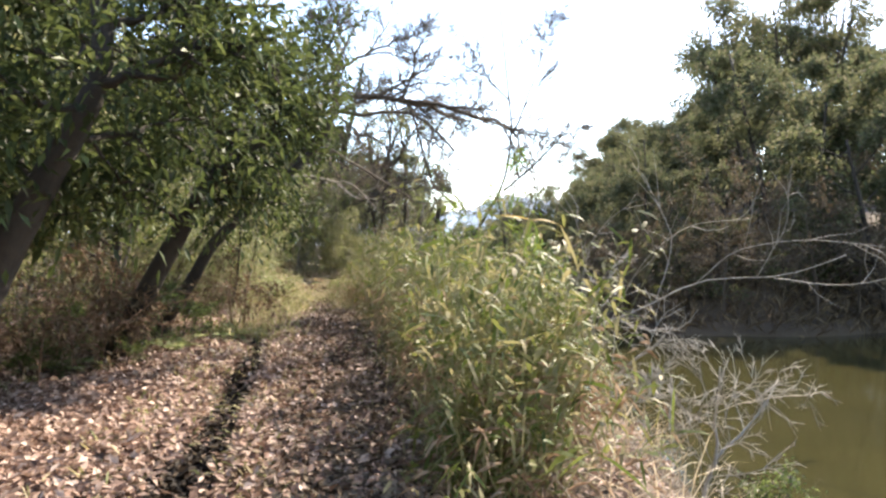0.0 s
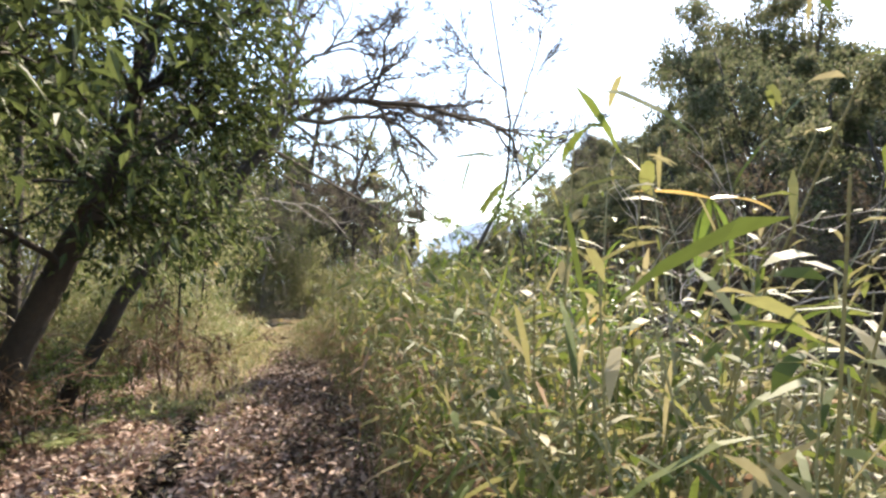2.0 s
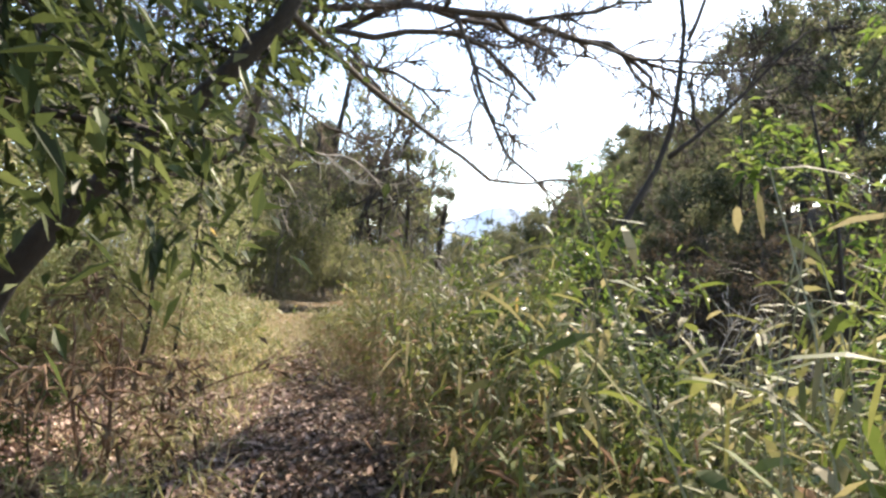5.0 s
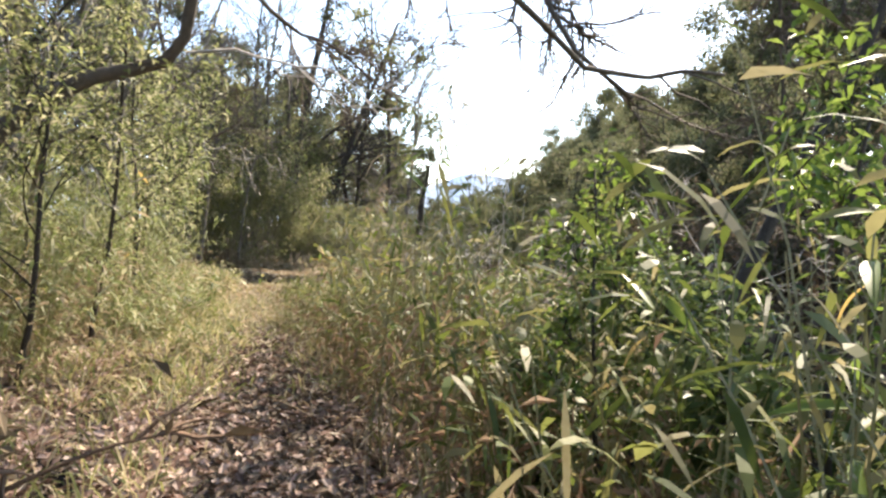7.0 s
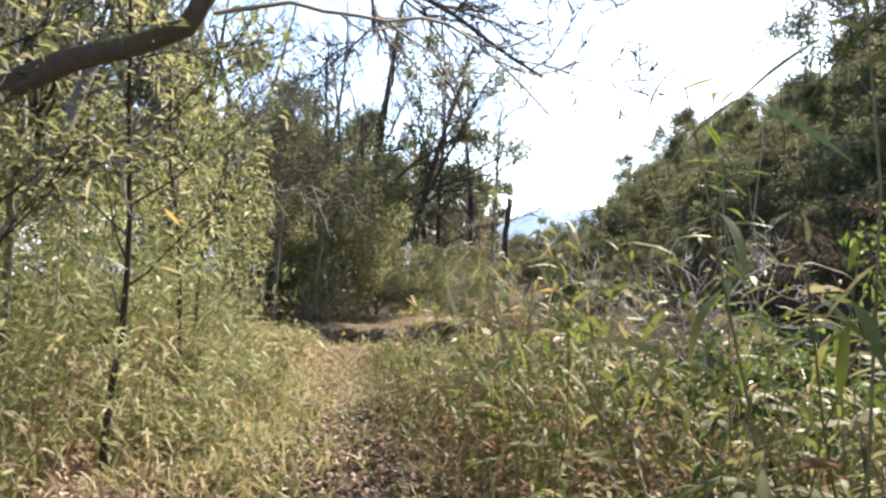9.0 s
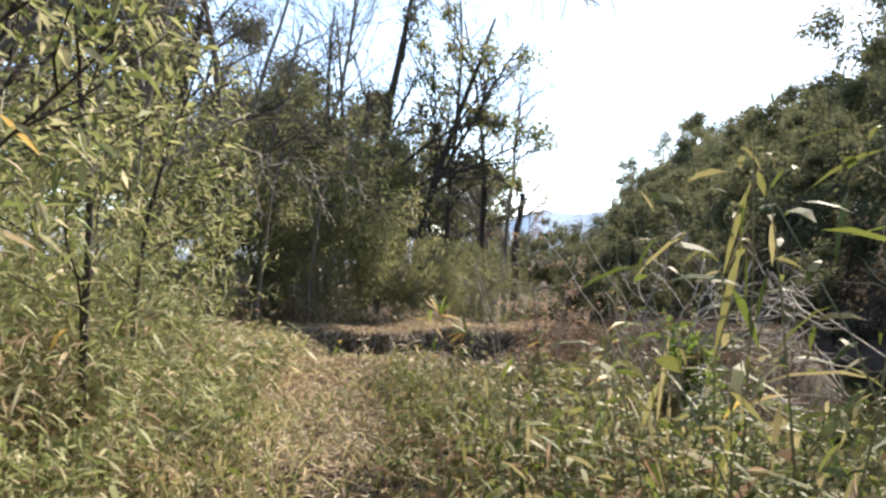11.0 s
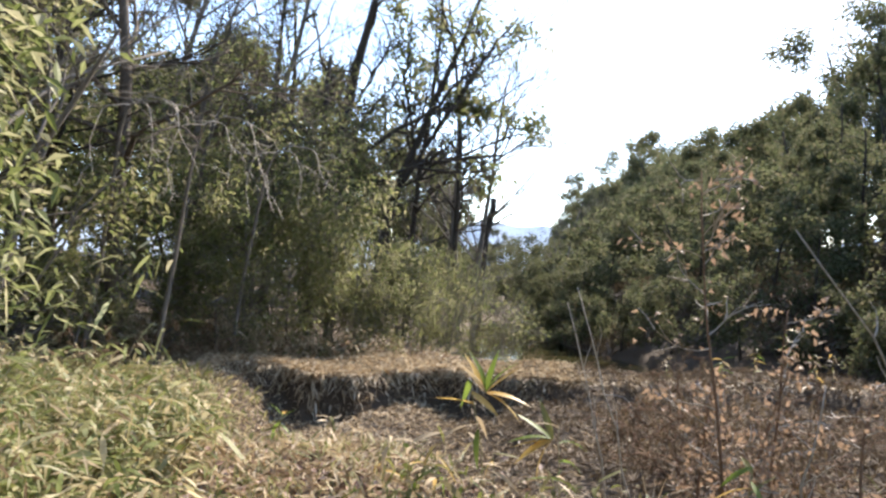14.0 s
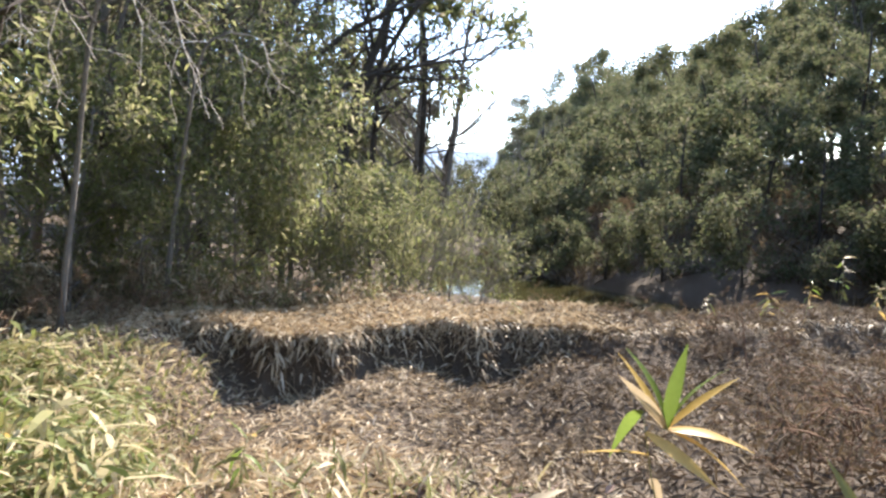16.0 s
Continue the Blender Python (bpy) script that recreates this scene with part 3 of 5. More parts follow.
    for n, (x, y, h) in enumerate([(-5.3, 14.4, 3.4), (-5.7, 16.2, 3.9), (-6.2, 18.2, 4.2), (-7.0, 19.8, 3.8)]):
        woody("sapling", 245 + n, ground_at(x, y), "tall slender sapling with sunlit pale olive-green leaves", "shrub", (0.1, 0, 1), h, 0.028, 13, 1, 5, M_PALE_BAMBOO if n % 2 else M_OLIVE, 20, 0.1, 0.03,
              limb_len=0.34, low=0.2, spread=0.9, group="slender saplings along the wood", jitter=0.1)
    # leafy saplings among the bamboo grass
    woody("sapling", 229, ground_at(-1.08, 11.4), "narrow young shrub with sunlit yellow-green leaves", "shrub", (0.06, 0, 1), 1.9, 0.012, 13, 1, 3, M_BAMBOO_GREEN, 10, 0.06, 0.026,
          limb_len=0.16, low=0.4, spread=0.9, group="young shrubs among the bamboo grass", jitter=0.05)
    for n, (x, y, h) in enumerate([(0.71, 9.64, 2.6), (1.09, 10.57, 2.6), (-0.09, 11.69, 2.0), (-0.6, 14.0, 1.7), (-0.3, 16.4, 2.3), (0.91, 7.45, 1.4), (-1.9, 19.0, 0.9)]):
        woody("sapling", 230 + n, ground_at(x, y), "young leafy shrub with bright yellow-green leaves", "shrub", (0.05, 0, 1), h, 0.02, 9, 1, 5, M_BAMBOO_GREEN, 16, 0.085, 0.036,
              limb_len=0.42, low=0.2, spread=1.0, group="young shrubs among the bamboo grass", jitter=0.06)


build_path_trees()


def build_left_wood():
    rg = np.random.default_rng(21)
    label = "dense dusky evergreen shrub at the edge of the wood"
    first = woody("shrub", 31, (0, 0, 0), label, "shrub", (0.05, 0, 1), 3.0, 0.045, 14, 2, 4, M_SHRUB, 11, 0.125, 0.048,
                  limb_len=0.55, low=0.03, spread=1.15, lift=0.15, group="shrubs of the wood", jitter=0.14, bark=M_GREYBARK, twig_min=1)
    second = woody("shrub", 32, (0, 0, 0), label, "shrub", (0.05, 0, 1), 3.8, 0.05, 15, 2, 4, M_SHRUB, 11, 0.13, 0.049,
                   limb_len=0.5, low=0.03, spread=1.15, lift=0.15, group="shrubs of the wood", jitter=0.16, bark=M_GREYBARK, twig_min=1)
    spots = [(-4.92, 3.33, 0.55), (-5.46, 5.3, 0.6), (-7.14, 3.58, 1.0), (-7.95, 6.53, 1.1), (-5.6, 7.29, 0.55), (-6.33, 9.25, 0.65), (-8.39, 9.9, 1.1), (-6.29, 11.45, 0.7), (-7.6, 13.0, 0.9), (-9.0, 16.0, 1.1),
             (-8.4, 18.6, 0.9), (-10, 20.6, 1.2), (-9.8, 23.4, 1.1), (-10.6, 26.2, 1.2), (-9.4, 28.6, 1.0), (-11.6, 29.0, 1.1), (-10.4, 31.2, 1.0), (-8.6, 30.6, 1.05), (-7.0, 31.0, 0.95), (-5.7, 32.0, 0.72),
             (-7.6, 33.6, 0.9), (-6.2, 34.6, 0.75), (-9.6, 34.0, 1.1), (-12.5, 33, 1.3), (-13, 25, 1.5), (-12.4, 20, 1.4), (-11.4, 15, 1.4), (-11.08, 8.31, 1.3), (-5.4, 37, 0.9), (-10.4, 4.35, 1.3), (-8.3, 29.6, 0.7), (-6.4, 30.2, 0.55), (-4.9, 35.5, 0.75), (-4.6, 33.6, 0.5), (-9.6, 29.2, 0.5), (-8.6, 29.0, 0.42), (-7.6, 29.8, 0.5), (-6.8, 30.1, 0.45), (-6.0, 30.8, 0.5), (-5.4, 31.5, 0.42), (-10.4, 28.2, 0.5), (-9.9, 27.0, 0.42), (-11.2, 26.8, 0.6)]
    pale = woody("shrub", 34, (0, 0, 0), "open olive-green shrub with grey twigs on the ledge", "shrub", (0.05, 0, 1), 3.2, 0.04, 13, 2, 4, M_OLIVE, 12, 0.115, 0.042,
                 limb_len=0.55, low=0.03, spread=1.1, lift=0.2, group="open shrubs on the ledge", jitter=0.14, bark=M_GREYBARK)
    fresh = True
    for n, (x, y, s) in enumerate(spots):
        m = pose(*ground_at(x, y), 0, 0, rg.uniform(0, 360)) @ Matrix.Diagonal((s, s, s, 1))
        c = second if n % 2 else first
        if -9.2 < x < -4.3 and 28.5 < y < 35:
            m = m @ Matrix.Diagonal((1.1, 1.1, 1.25, 1))
            c = pale if fresh else copy_thing(pale, m)
            fresh = False
        elif n > 1:
            c = copy_thing(c, m)
        c.matrix_basis = m
    for n, (x, y, h) in enumerate([(-5.51, 6.1, 4.6), (-6.68, 8.42, 5.4), (-8.28, 5.5, 6.5), (-8.99, 9.96, 7), (-7.0, 12.6, 5.6), (-6.36, 3.83, 5.2), (-10, 13, 7.5), (-4.59, 5.76, 4.4)]):
        woody("evergreen_tree", 150 + n, ground_at(x, y), "dark leafy evergreen tree in the shade of the wood", "tree", (0.12, -0.05, 1), h, 0.1, 15, 2, 5, M_EVERGREEN if n % 3 else M_SHRUB,
              20, 0.125, 0.05, limb_len=0.42, low=0.12, spread=1.15, lift=0.1, group="evergreen trees of the wood", jitter=0.13, twig_min=1)
    far = woody("shrub", 33, (0, 0, 0), "dusky shrub on the far river bank", "shrub", (0.05, 0, 1), 3.4, 0.05, 12, 2, 3, M_FOREST, 20, 0.2, 0.1,
                limb_len=0.52, low=0.03, spread=1.15, lift=0.15, group="shrubs of the far bank", jitter=0.2, twig_min=2)
    spots = [(6.2, 19.5, 0.6), (8.4, 20, 0.55), (11, 20.5, 0.7), (14, 21.5, 0.8), (17.5, 22, 0.8), (21, 23, 0.8), (25, 24, 0.9), (6.4, 23, 0.7), (6.2, 26, 0.6), (6.0, 29, 0.7), (5.2, 32, 0.7), (7.6, 31, 0.9), (5.0, 35, 0.8), (7.4, 35, 1.0),
             (3.4, 38, 0.6), (5.6, 38.5, 0.9), (2.2, 40.5, 0.6), (4.6, 42, 1.0), (7, 43, 1.1), (0.9, 42.5, 0.5), (-0.2, 45, 0.55), (2.0, 45.5, 0.9), (0.3, 48.5, 0.7), (3.2, 48.5, 1.1), (6, 49, 1.2), (0.8, 52, 0.9), (3.6, 53, 1.2), (1.2, 56.5, 1.0), (4.6, 58, 1.3),
             (1.4, 61, 1.1), (7.4, 56, 1.3), (4, 64, 1.4), (2, 67, 1.2), (6, 69, 1.5), (3, 74, 1.4), (8, 66, 1.4), (5, 81, 1.6), (8, 76, 1.5), (4, 90, 1.7), (8, 88, 1.7),
             (-3.0, 62, 0.8), (-1.2, 61.5, 0.7), (-2.2, 66, 1.0), (0.2, 64, 0.8), (-4.6, 60, 0.7), (-0.6, 70, 1.1), (-3.5, 72, 1.2), (-5.5, 66, 1.1), (-4.3, 54.5, 0.5), (-2.7, 56.5, 0.55), (-1.0, 58, 0.6), (-3.6, 58, 0.65), (0.4, 60.5, 0.6), (-5.6, 56.5, 0.7),
             (0.7, 38.0, 0.5), (-0.2, 39.8, 0.5), (1.8, 36.6, 0.6), (-1.0, 42.2, 0.5), (-1.7, 44.6, 0.5), (2.9, 34.6, 0.6), (3.8, 32.6, 0.5), (4.2, 30.4, 0.5), (0.2, 42.0, 0.8)]
    for n, (x, y, s) in enumerate(spots):
        m = pose(*ground_at(x, y), 0, 0, rg.uniform(0, 360)) @ Matrix.Diagonal((s, s, s, 1))
        c = copy_thing(far, m) if n else far
        c.matrix_basis = m
    # tall trees past the ledge
    z = float(land(-8.8, 36.4))
    shaped("leaning_tree", 41, (-8.8, 36.4, z - 0.1), "tall dark tree leaning, with high upswept boughs", "tree",
           [(-8.8, 36.4, z - 0.1), (-8.23, 36.4, 4.24), (-7.76, 36.4, 6.97), (-7.25, 36.4, 9.1), (-6.6, 36.4, 12)], 0.2,
           [([(-7.9, 36.4, 6.2), (-8.6, 36.4, 7.5), (-9.0, 36.4, 9.2)], 0.06, 2, 5, 0.4, None), ([(-7.3, 36.4, 8.6), (-6.8, 36.2, 9.8), (-6.6, 36, 11)], 0.06, 2, 5, 0.4, None),
            ([(-8.1, 36.4, 5), (-7.2, 36, 6.0), (-6.4, 36, 7.0)], 0.05, 2, 5, 0.45, None)], M_FOREST, 8, 0.2, 0.1, jitter=0.16)
    z = float(land(-6.9, 36))
    shaped("evergreen_tree", 42, (-6.9, 36, z - 0.1), "evergreen tree with clumped dark leaves and many rising boughs", "tree",
           [(-6.9, 36.2, z - 0.1), (-6.7, 36.3, 2.2), (-6.2, 36.4, 4.2), (-5.5, 36.4, 6.0), (-4.6, 36.4, 8.2), (-3.9, 36.4, 10.0)], 0.15,
           [([(-6.49, 36.4, 3.55), (-5.18, 36.4, 5.69), (-4.0, 36.4, 7.7), (-2.93, 36.4, 9.09)], 0.08, 2, 9, 0.42, None),
            ([(-6.7, 36.2, 3.4), (-5.42, 36.0, 4.49), (-4.21, 36.0, 5.03), (-2.82, 36.0, 5.58)], 0.06, 2, 9, 0.42, None),
            ([(-5.8, 36.4, 5.2), (-6.2, 36.2, 7.0), (-6.0, 36, 9.0)], 0.06, 2, 9, 0.42, None),
            ([(-5.4, 36.4, 6.2), (-4.6, 36.8, 6.6), (-3.6, 37, 6.9)], 0.05, 2, 9, 0.42, None),
            ([(-4.7, 36.4, 8.0), (-5.2, 36.0, 9.2), (-5.3, 35.8, 10.2)], 0.05, 2, 5, 0.4, None),
            ([(-5.0, 36.4, 7.4), (-3.4, 36.2, 8.2), (-2.2, 36.2, 8.5)], 0.03, 1, 4, 0.3, None)], M_SHRUB, 8, 0.2, 0.11, jitter=0.16, top=0)
    z = float(land(-8.4, 34.5))
    shaped("spreading_tree", 44, (-8.4, 34.5, z - 0.1), "dark bare tree with long boughs spreading over the shrubs", "tree",
           [(-8.4, 34.5, z - 0.1), (-8.35, 34.5, 1.7), (-8.15, 34.5, 3.0), (-7.95, 34.5, 4.1), (-8.1, 34.5, 5.6), (-8.0, 34.6, 7.2)], 0.15,
           [([(-8.16, 34.5, 2.86), (-7.17, 34.4, 3.6), (-5.9, 34.4, 4.26), (-4.6, 34.4, 4.5), (-3.4, 34.4, 4.65)], 0.075, 3, 7, 0.4, None),
            ([(-7.97, 34.5, 4.05), (-6.58, 34.5, 5.04), (-5.2, 34.6, 5.83), (-4.3, 34.6, 6.9)], 0.075, 3, 7, 0.42, None),
            ([(-8.2, 34.5, 2.6), (-7.2, 34.3, 2.9), (-6.0, 34.2, 3.3), (-5.0, 34.2, 3.5)], 0.05, 3, 6, 0.4, None),
            ([(-8.0, 34.5, 5.0), (-7.0, 34.7, 6.4), (-6.4, 34.8, 7.8)], 0.055, 3, 7, 0.45, None),
            ([(-8.05, 34.5, 4.6), (-9.2, 34.6, 5.8), (-9.9, 34.6, 7.0)], 0.055, 3, 7, 0.45, None)], bark=M_BARK)
    woody("bare_tree", 45, ground_at(-9.9, 28.2), "bare brown-barked tree at the edge of the wood", "tree", (-0.05, 0, 1), 8.5, 0.13, 11, 3, 4, None, limb_len=0.4, low=0.35, spread=0.9, lift=0.1, bark=M_BOUGH, ratio=0.6)
    shaped("broken_trunk", 43, (-3.55, 46, float(land(-3.55, 46)) - 0.2), "broken dead trunk standing grey beside the river", "dead tree",
           [(-3.55, 46, -1.2), (-3.42, 46, 2.1), (-3.0, 46, 4.9)], 0.2, [([(-3.2, 46, 3.6), (-2.2, 46, 4.3), (-1.4, 46, 4.5)], 0.05, 2, 4, 0.4, None)], bark=M_BARK, tip=0.7)
    for n, (x, y, h, w) in enumerate([(-4.7, 38.2, 11.5, (0.06, 0, 1)), (-5.1, 39, 10.5, (0.12, 0, 1)), (-6.1, 38.4, 13, (0.1, 0, 1)), (-3.9, 39.6, 9.5, (0.05, 0, 1)), (-10.2, 37, 11, (0.1, 0, 1)), (-11.6, 36, 12, (0.2, 0, 1)), (-9.6, 35.4, 11, (-0.1, 0, 1)), (-12.8, 34, 12, (0.12, 0, 1)),
                                      (-13.6, 31, 11, (0.15, 0, 1)), (-10.9, 32.6, 9, (0.1, 0, 1)), (-11.8, 28, 9, (0.25, 0, 1)), (-10.2, 25, 8.5, (0.2, 0, 1)), (-9.6, 20.5, 7.5, (0.2, 0.1, 1)), (-8.6, 17.6, 7.5, (0.15, 0.1, 1)), (-12.2, 22, 9, (0.2, 0, 1)), (-4.4, 41, 6, (0.1, 0, 1)), (3.2, 57, 8, (-0.08, 0, 1)), (2.2, 60, 8, (0.1, 0, 1))]):
        woody("bare_tree", 50 + n, ground_at(x, y), "bare grey winter tree with fine upswept twigs", "tree", w, h, 0.1, 11, 3, 4, None, limb_len=0.42, low=0.22, spread=0.8, lift=0.4, ratio=0.6,
              bark=M_GREYBARK if n % 2 else M_BARK, group="bare trees of the wood")
    for n, (x, y, h) in enumerate([(-4.7, 32.4, 2.5), (-4.1, 33.4, 2.3), (-3.7, 32.0, 1.6), (-5.2, 31.7, 2.3), (-3.3, 33.8, 1.7), (-5.9, 32.6, 2.9)]):
        woody("twiggy_shrub", 260 + n, ground_at(x, y), "thin grey shrub of fine winter twigs on the ledge", "shrub", (0.15, -0.05, 1), h, 0.022, 11, 2, 5, M_SHRUB, 2, 0.08, 0.03,
              limb_len=0.6, low=0.08, spread=0.9, lift=0.25, bark=M_GREYBARK, group="thin shrubs on the ledge", top=0)
    for n, (x, y, h) in enumerate([(-10.3, 30.2, 6.2), (-9.0, 32.4, 6.6), (-11.6, 27.4, 6.0), (-7.6, 33.2, 5.6), (-12.6, 30.0, 7.0)]):
        woody("tree", 170 + n, ground_at(x, y), "small tree with dull olive leaves and tangled grey boughs", "tree", (0.08, -0.05, 1), h, 0.075, 14, 2, 5, M_SHRUB, 9, 0.12, 0.05,
              limb_len=0.42, low=0.22, spread=1.1, lift=-0.1, bark=M_BOUGH, group="small trees at the edge of the wood", jitter=0.12)
    # pale dead boughs hanging before the shrubs
    for n, (x, y, zt) in enumerate([(-7.9, 26.9, 3.7), (-8.9, 26.7, 3.9), (-7.3, 28.4, 3.6), (-5.3, 15.3, 2.4)]):
        base = np.array(ground_at(x - 1.0, y + 0.5))
        shaped("dead_shrub", 80 + n, tuple(base - (0, 0, 0.1)), "dead shrub with pale drooping twigs", "shrub",
               [tuple(base - (0, 0, 0.1)), tuple(base + (0.25, 0, 1.8)), (x - 0.3, y, zt - 0.2), (x + 0.1, y, zt)], 0.035,
               [([(x + 0.05, y, zt - 0.02), (x + 0.5, y - 0.1, zt - 0.1), (x + 0.62, y - 0.2, zt - 0.6), (x + 0.9, y - 0.2, zt - 1.4 + 0.3 * n)], 0.013, 2, 4, 0.4, M_DEAD),
                ([(x - 0.1, y, zt - 0.1), (x + 0.2, y - 0.3, zt - 0.2), (x + 0.35, y - 0.4, zt - 0.6), (x + 0.3, y - 0.4, zt - 1.1)], 0.011, 2, 4, 0.4, M_DEAD),
                ([(x - 0.2, y, zt - 0.15), (x - 0.5, y - 0.2, zt - 0.2), (x - 0.6, y - 0.3, zt - 0.8), (x - 0.5, y - 0.3, zt - 1.2)], 0.011, 2, 4, 0.4, M_DEAD)], bark=M_GREYBARK)


build_left_wood()


# ---------------------------------------------------------------- bamboo grass, grass, litter
def clear_of_path(P, wide=0.5):
    return (np.abs(P[:, 0] - path_x(P[:, 1])) > wide) | (P[:, 2] < 0.55) | (P[:, 1] > 20.8)


def stand(name, seed, count, inside, height, per, size, width, leaf, label, lean=0.25, dead=None):
    """A thicket: thin culms, and blades along them."""
    rg = np.random.default_rng(seed)
    stems, P, D = [], [], []
    for _ in range(count):
        x, y = inside(rg)
        if math.sin(x * 4.1 + 2 * math.sin(y * 1.3)) * math.sin(y * 3.3 + x) < -0.35 and rg.uniform() < 0.8:
            continue
        h = height(x, y) * rg.uniform(0.55, 1.15)
        base = np.array([x, y, float(land(x, y)) - 0.03])
        line = bend(rg, base, (rg.normal(0.05, lean), rg.normal(0, lean), 1), h, 0.25, -0.35, 6)
        if not clear_of_path(line, 0.38).all():
            continue
        stems.append(tube(line, np.linspace(0.0055, 0.0018, 6), 3))
        s = (1 - rg.uniform(0, 1, per) ** 1.5 * 0.85) * 4.999
        i = s.astype(int)
        P.append(line[i] + (line[i + 1] - line[i]) * (s - i)[:, None] + rg.normal(0, 0.05, (per, 3)))
        q = rg.normal(0, 1, (per, 3))
        q[:, 2] = rg.normal(0.3, 0.75, per)
        D.append(q)
    P, D = np.concatenate(P), np.concatenate(D)
    ok = clear_of_path(P, 0.46)
    P, D = P[ok], D[ok]
    n = len(P)
    root = new(name)
    tagged(root, label, "bamboo grass", kind="stuff")
    part("culms", joined(*stems), M_CULM, root)
    part("leaves", leaves(rg, P, D, size * np.clip(rg.lognormal(-0.1, 0.45, n), 0.35, 2.3), width * np.clip(rg.lognormal(-0.1, 0.4, n), 0.45, 2.1), 0.4, True), leaf, root)
    k = n // 3
    Q = P[rg.permutation(n)[:k]] * (1, 1, 0.6) + rg.normal(0, 0.06, (k, 3))
    part("dead_leaves", leaves(rg, Q, rg.normal(0, 1, (k, 3)), rg.uniform(0.06, 0.16, k), rg.uniform(0.01, 0.018, k), 0.5), dead or M_DRYGRASS, root)


def right_strip(rg):
    y = rg.uniform(3.0, 21.5)
    lo, hi = path_x(y) + np.interp(y, (3, 6, 24), (0.62, 0.5, 0.7)), min(np.interp(y, SHORE_Y, SHORE_X) + 0.25, np.interp(y, (3, 4, 5, 6, 7.5, 8), (0.6, 0.78, 0.98, 1.25, 1.65, 9)))
    return lo + (hi - lo) * rg.uniform(0, 1) ** 0.9, y


def left_strip(rg):
    y = rg.uniform(13.4, 21.9)
    return path_x(y) - np.interp(y, (12, 14, 16, 18, 19, 20.5, 22), (2.7, 2.3, 1.8, 1.2, 1.0, 1.2, 1.7)) + 0.3 * math.sin(y * 2.7) + 0.2 * math.sin(y * 6.1 + 1) - rg.uniform(0, 1) ** 1.1 * 2.7, y


stand("bamboo_grass", 61, 3300, right_strip, lambda x, y: np.interp(y, (3, 5, 8, 13, 16, 18, 22), (1.15, 1.75, 2.15, 2.05, 1.4, 0.75, 0.5)) * np.interp(np.interp(y, SHORE_Y, SHORE_X) - x, (0.1, 1.5), (0.22, 1)) * (0.85 + 0.22 * math.sin(x * 2.9 + math.sin(y * 1.6)) * math.sin(y * 1.4 + 2)), 26, 0.125, 0.016, M_BAMBOO,
      "thick stand of green and yellowing bamboo grass beside the water", 0.28, M_BROWNLEAF)
stand("bamboo_grass", 63, 1750, left_strip, lambda x, y: np.interp(y, (12.6, 14.5, 19, 22), (1.0, 2.4, 2.6, 2.5)) * np.interp(path_x(y) - x, (0.8, 1.5, 2.2, 3.0), (0.16, 0.4, 0.9, 1.25)) * (0.78 + 0.26 * math.sin(x * 2.3 + 1.7 * math.sin(y * 1.1)) * math.sin(y * 1.9 + 0.6)), 29, 0.125, 0.017, M_PALE_BAMBOO,
      "tall sunlit stand of pale green bamboo grass along the wood", 0.32, M_STRAW)


def seedling_strip(rg):
    y = rg.uniform(20.3, 25.6)
    return path_x(y) - np.interp(y, (20, 23, 26), (1.2, 0.85, 1.3)) - rg.uniform(0, 1) ** 1.3 * 2.8, y


stand("bamboo_grass", 65, 760, seedling_strip, lambda x, y: np.interp(y, (20, 23, 26), (0.75, 0.6, 0.42)), 15, 0.2, 0.026, M_VERGE, "low pale clump of bamboo grass on sunny ground", 0.4, M_STRAW)

stand("bamboo_grass", 68, 330, seedling_strip, lambda x, y: np.interp(y, (20, 23, 26), (0.7, 0.5, 0.3)), 14, 0.2, 0.026, M_PALE_BAMBOO, "low bright green bamboo grass beside the hollow", 0.45, M_STRAW)


def ledge_strip(rg):
    x = rg.uniform(-10.5, -4.4)
    return x, float(ledge_y(x)) + np.interp(x, (-10, -5), (0.5, 2.2)) + rg.uniform(0, 1.6)


stand("withered_bamboo_grass", 66, 820, ledge_strip, lambda x, y: np.interp(x, (-10.5, -8, -4.4), (0.95, 0.8, 0.4)), 15, 0.14, 0.018, M_STRAW, "withered beige bamboo grass at the foot of the shrubs", 0.45, M_BROWNLEAF)


def sprout_strip(rg):
    y = rg.uniform(15.5, 21.6)
    return path_x(y) + rg.choice([rg.uniform(-1.3, -0.55), rg.uniform(0.5, 1.2)]), y


stand("bamboo_grass", 67, 210, sprout_strip, lambda x, y: 0.42, 13, 0.13, 0.019, M_BAMBOO, "low sprouts of bamboo grass on both sides of the path", 0.4, M_STRAW)


def blades(name, seed, xy, lo, hi, width, material, label, category, upright=0.55, droop=0.5):
    """Single blades of grass that rise from the ground."""
    rg = np.random.default_rng(seed)
    x, y = xy(rg)
    n = len(x)
    P = np.stack([x, y, land(x, y) - 0.015], 1)
    D = np.stack([rg.normal(0, upright, n), rg.normal(0, upright, n), np.ones(n)], 1)
    vt = leaves(rg, P, D, rg.uniform(lo, hi, n), width * rg.uniform(0.6, 1.4, n), droop, True)
    tagged(part(name, vt, material), label, category, kind="stuff")


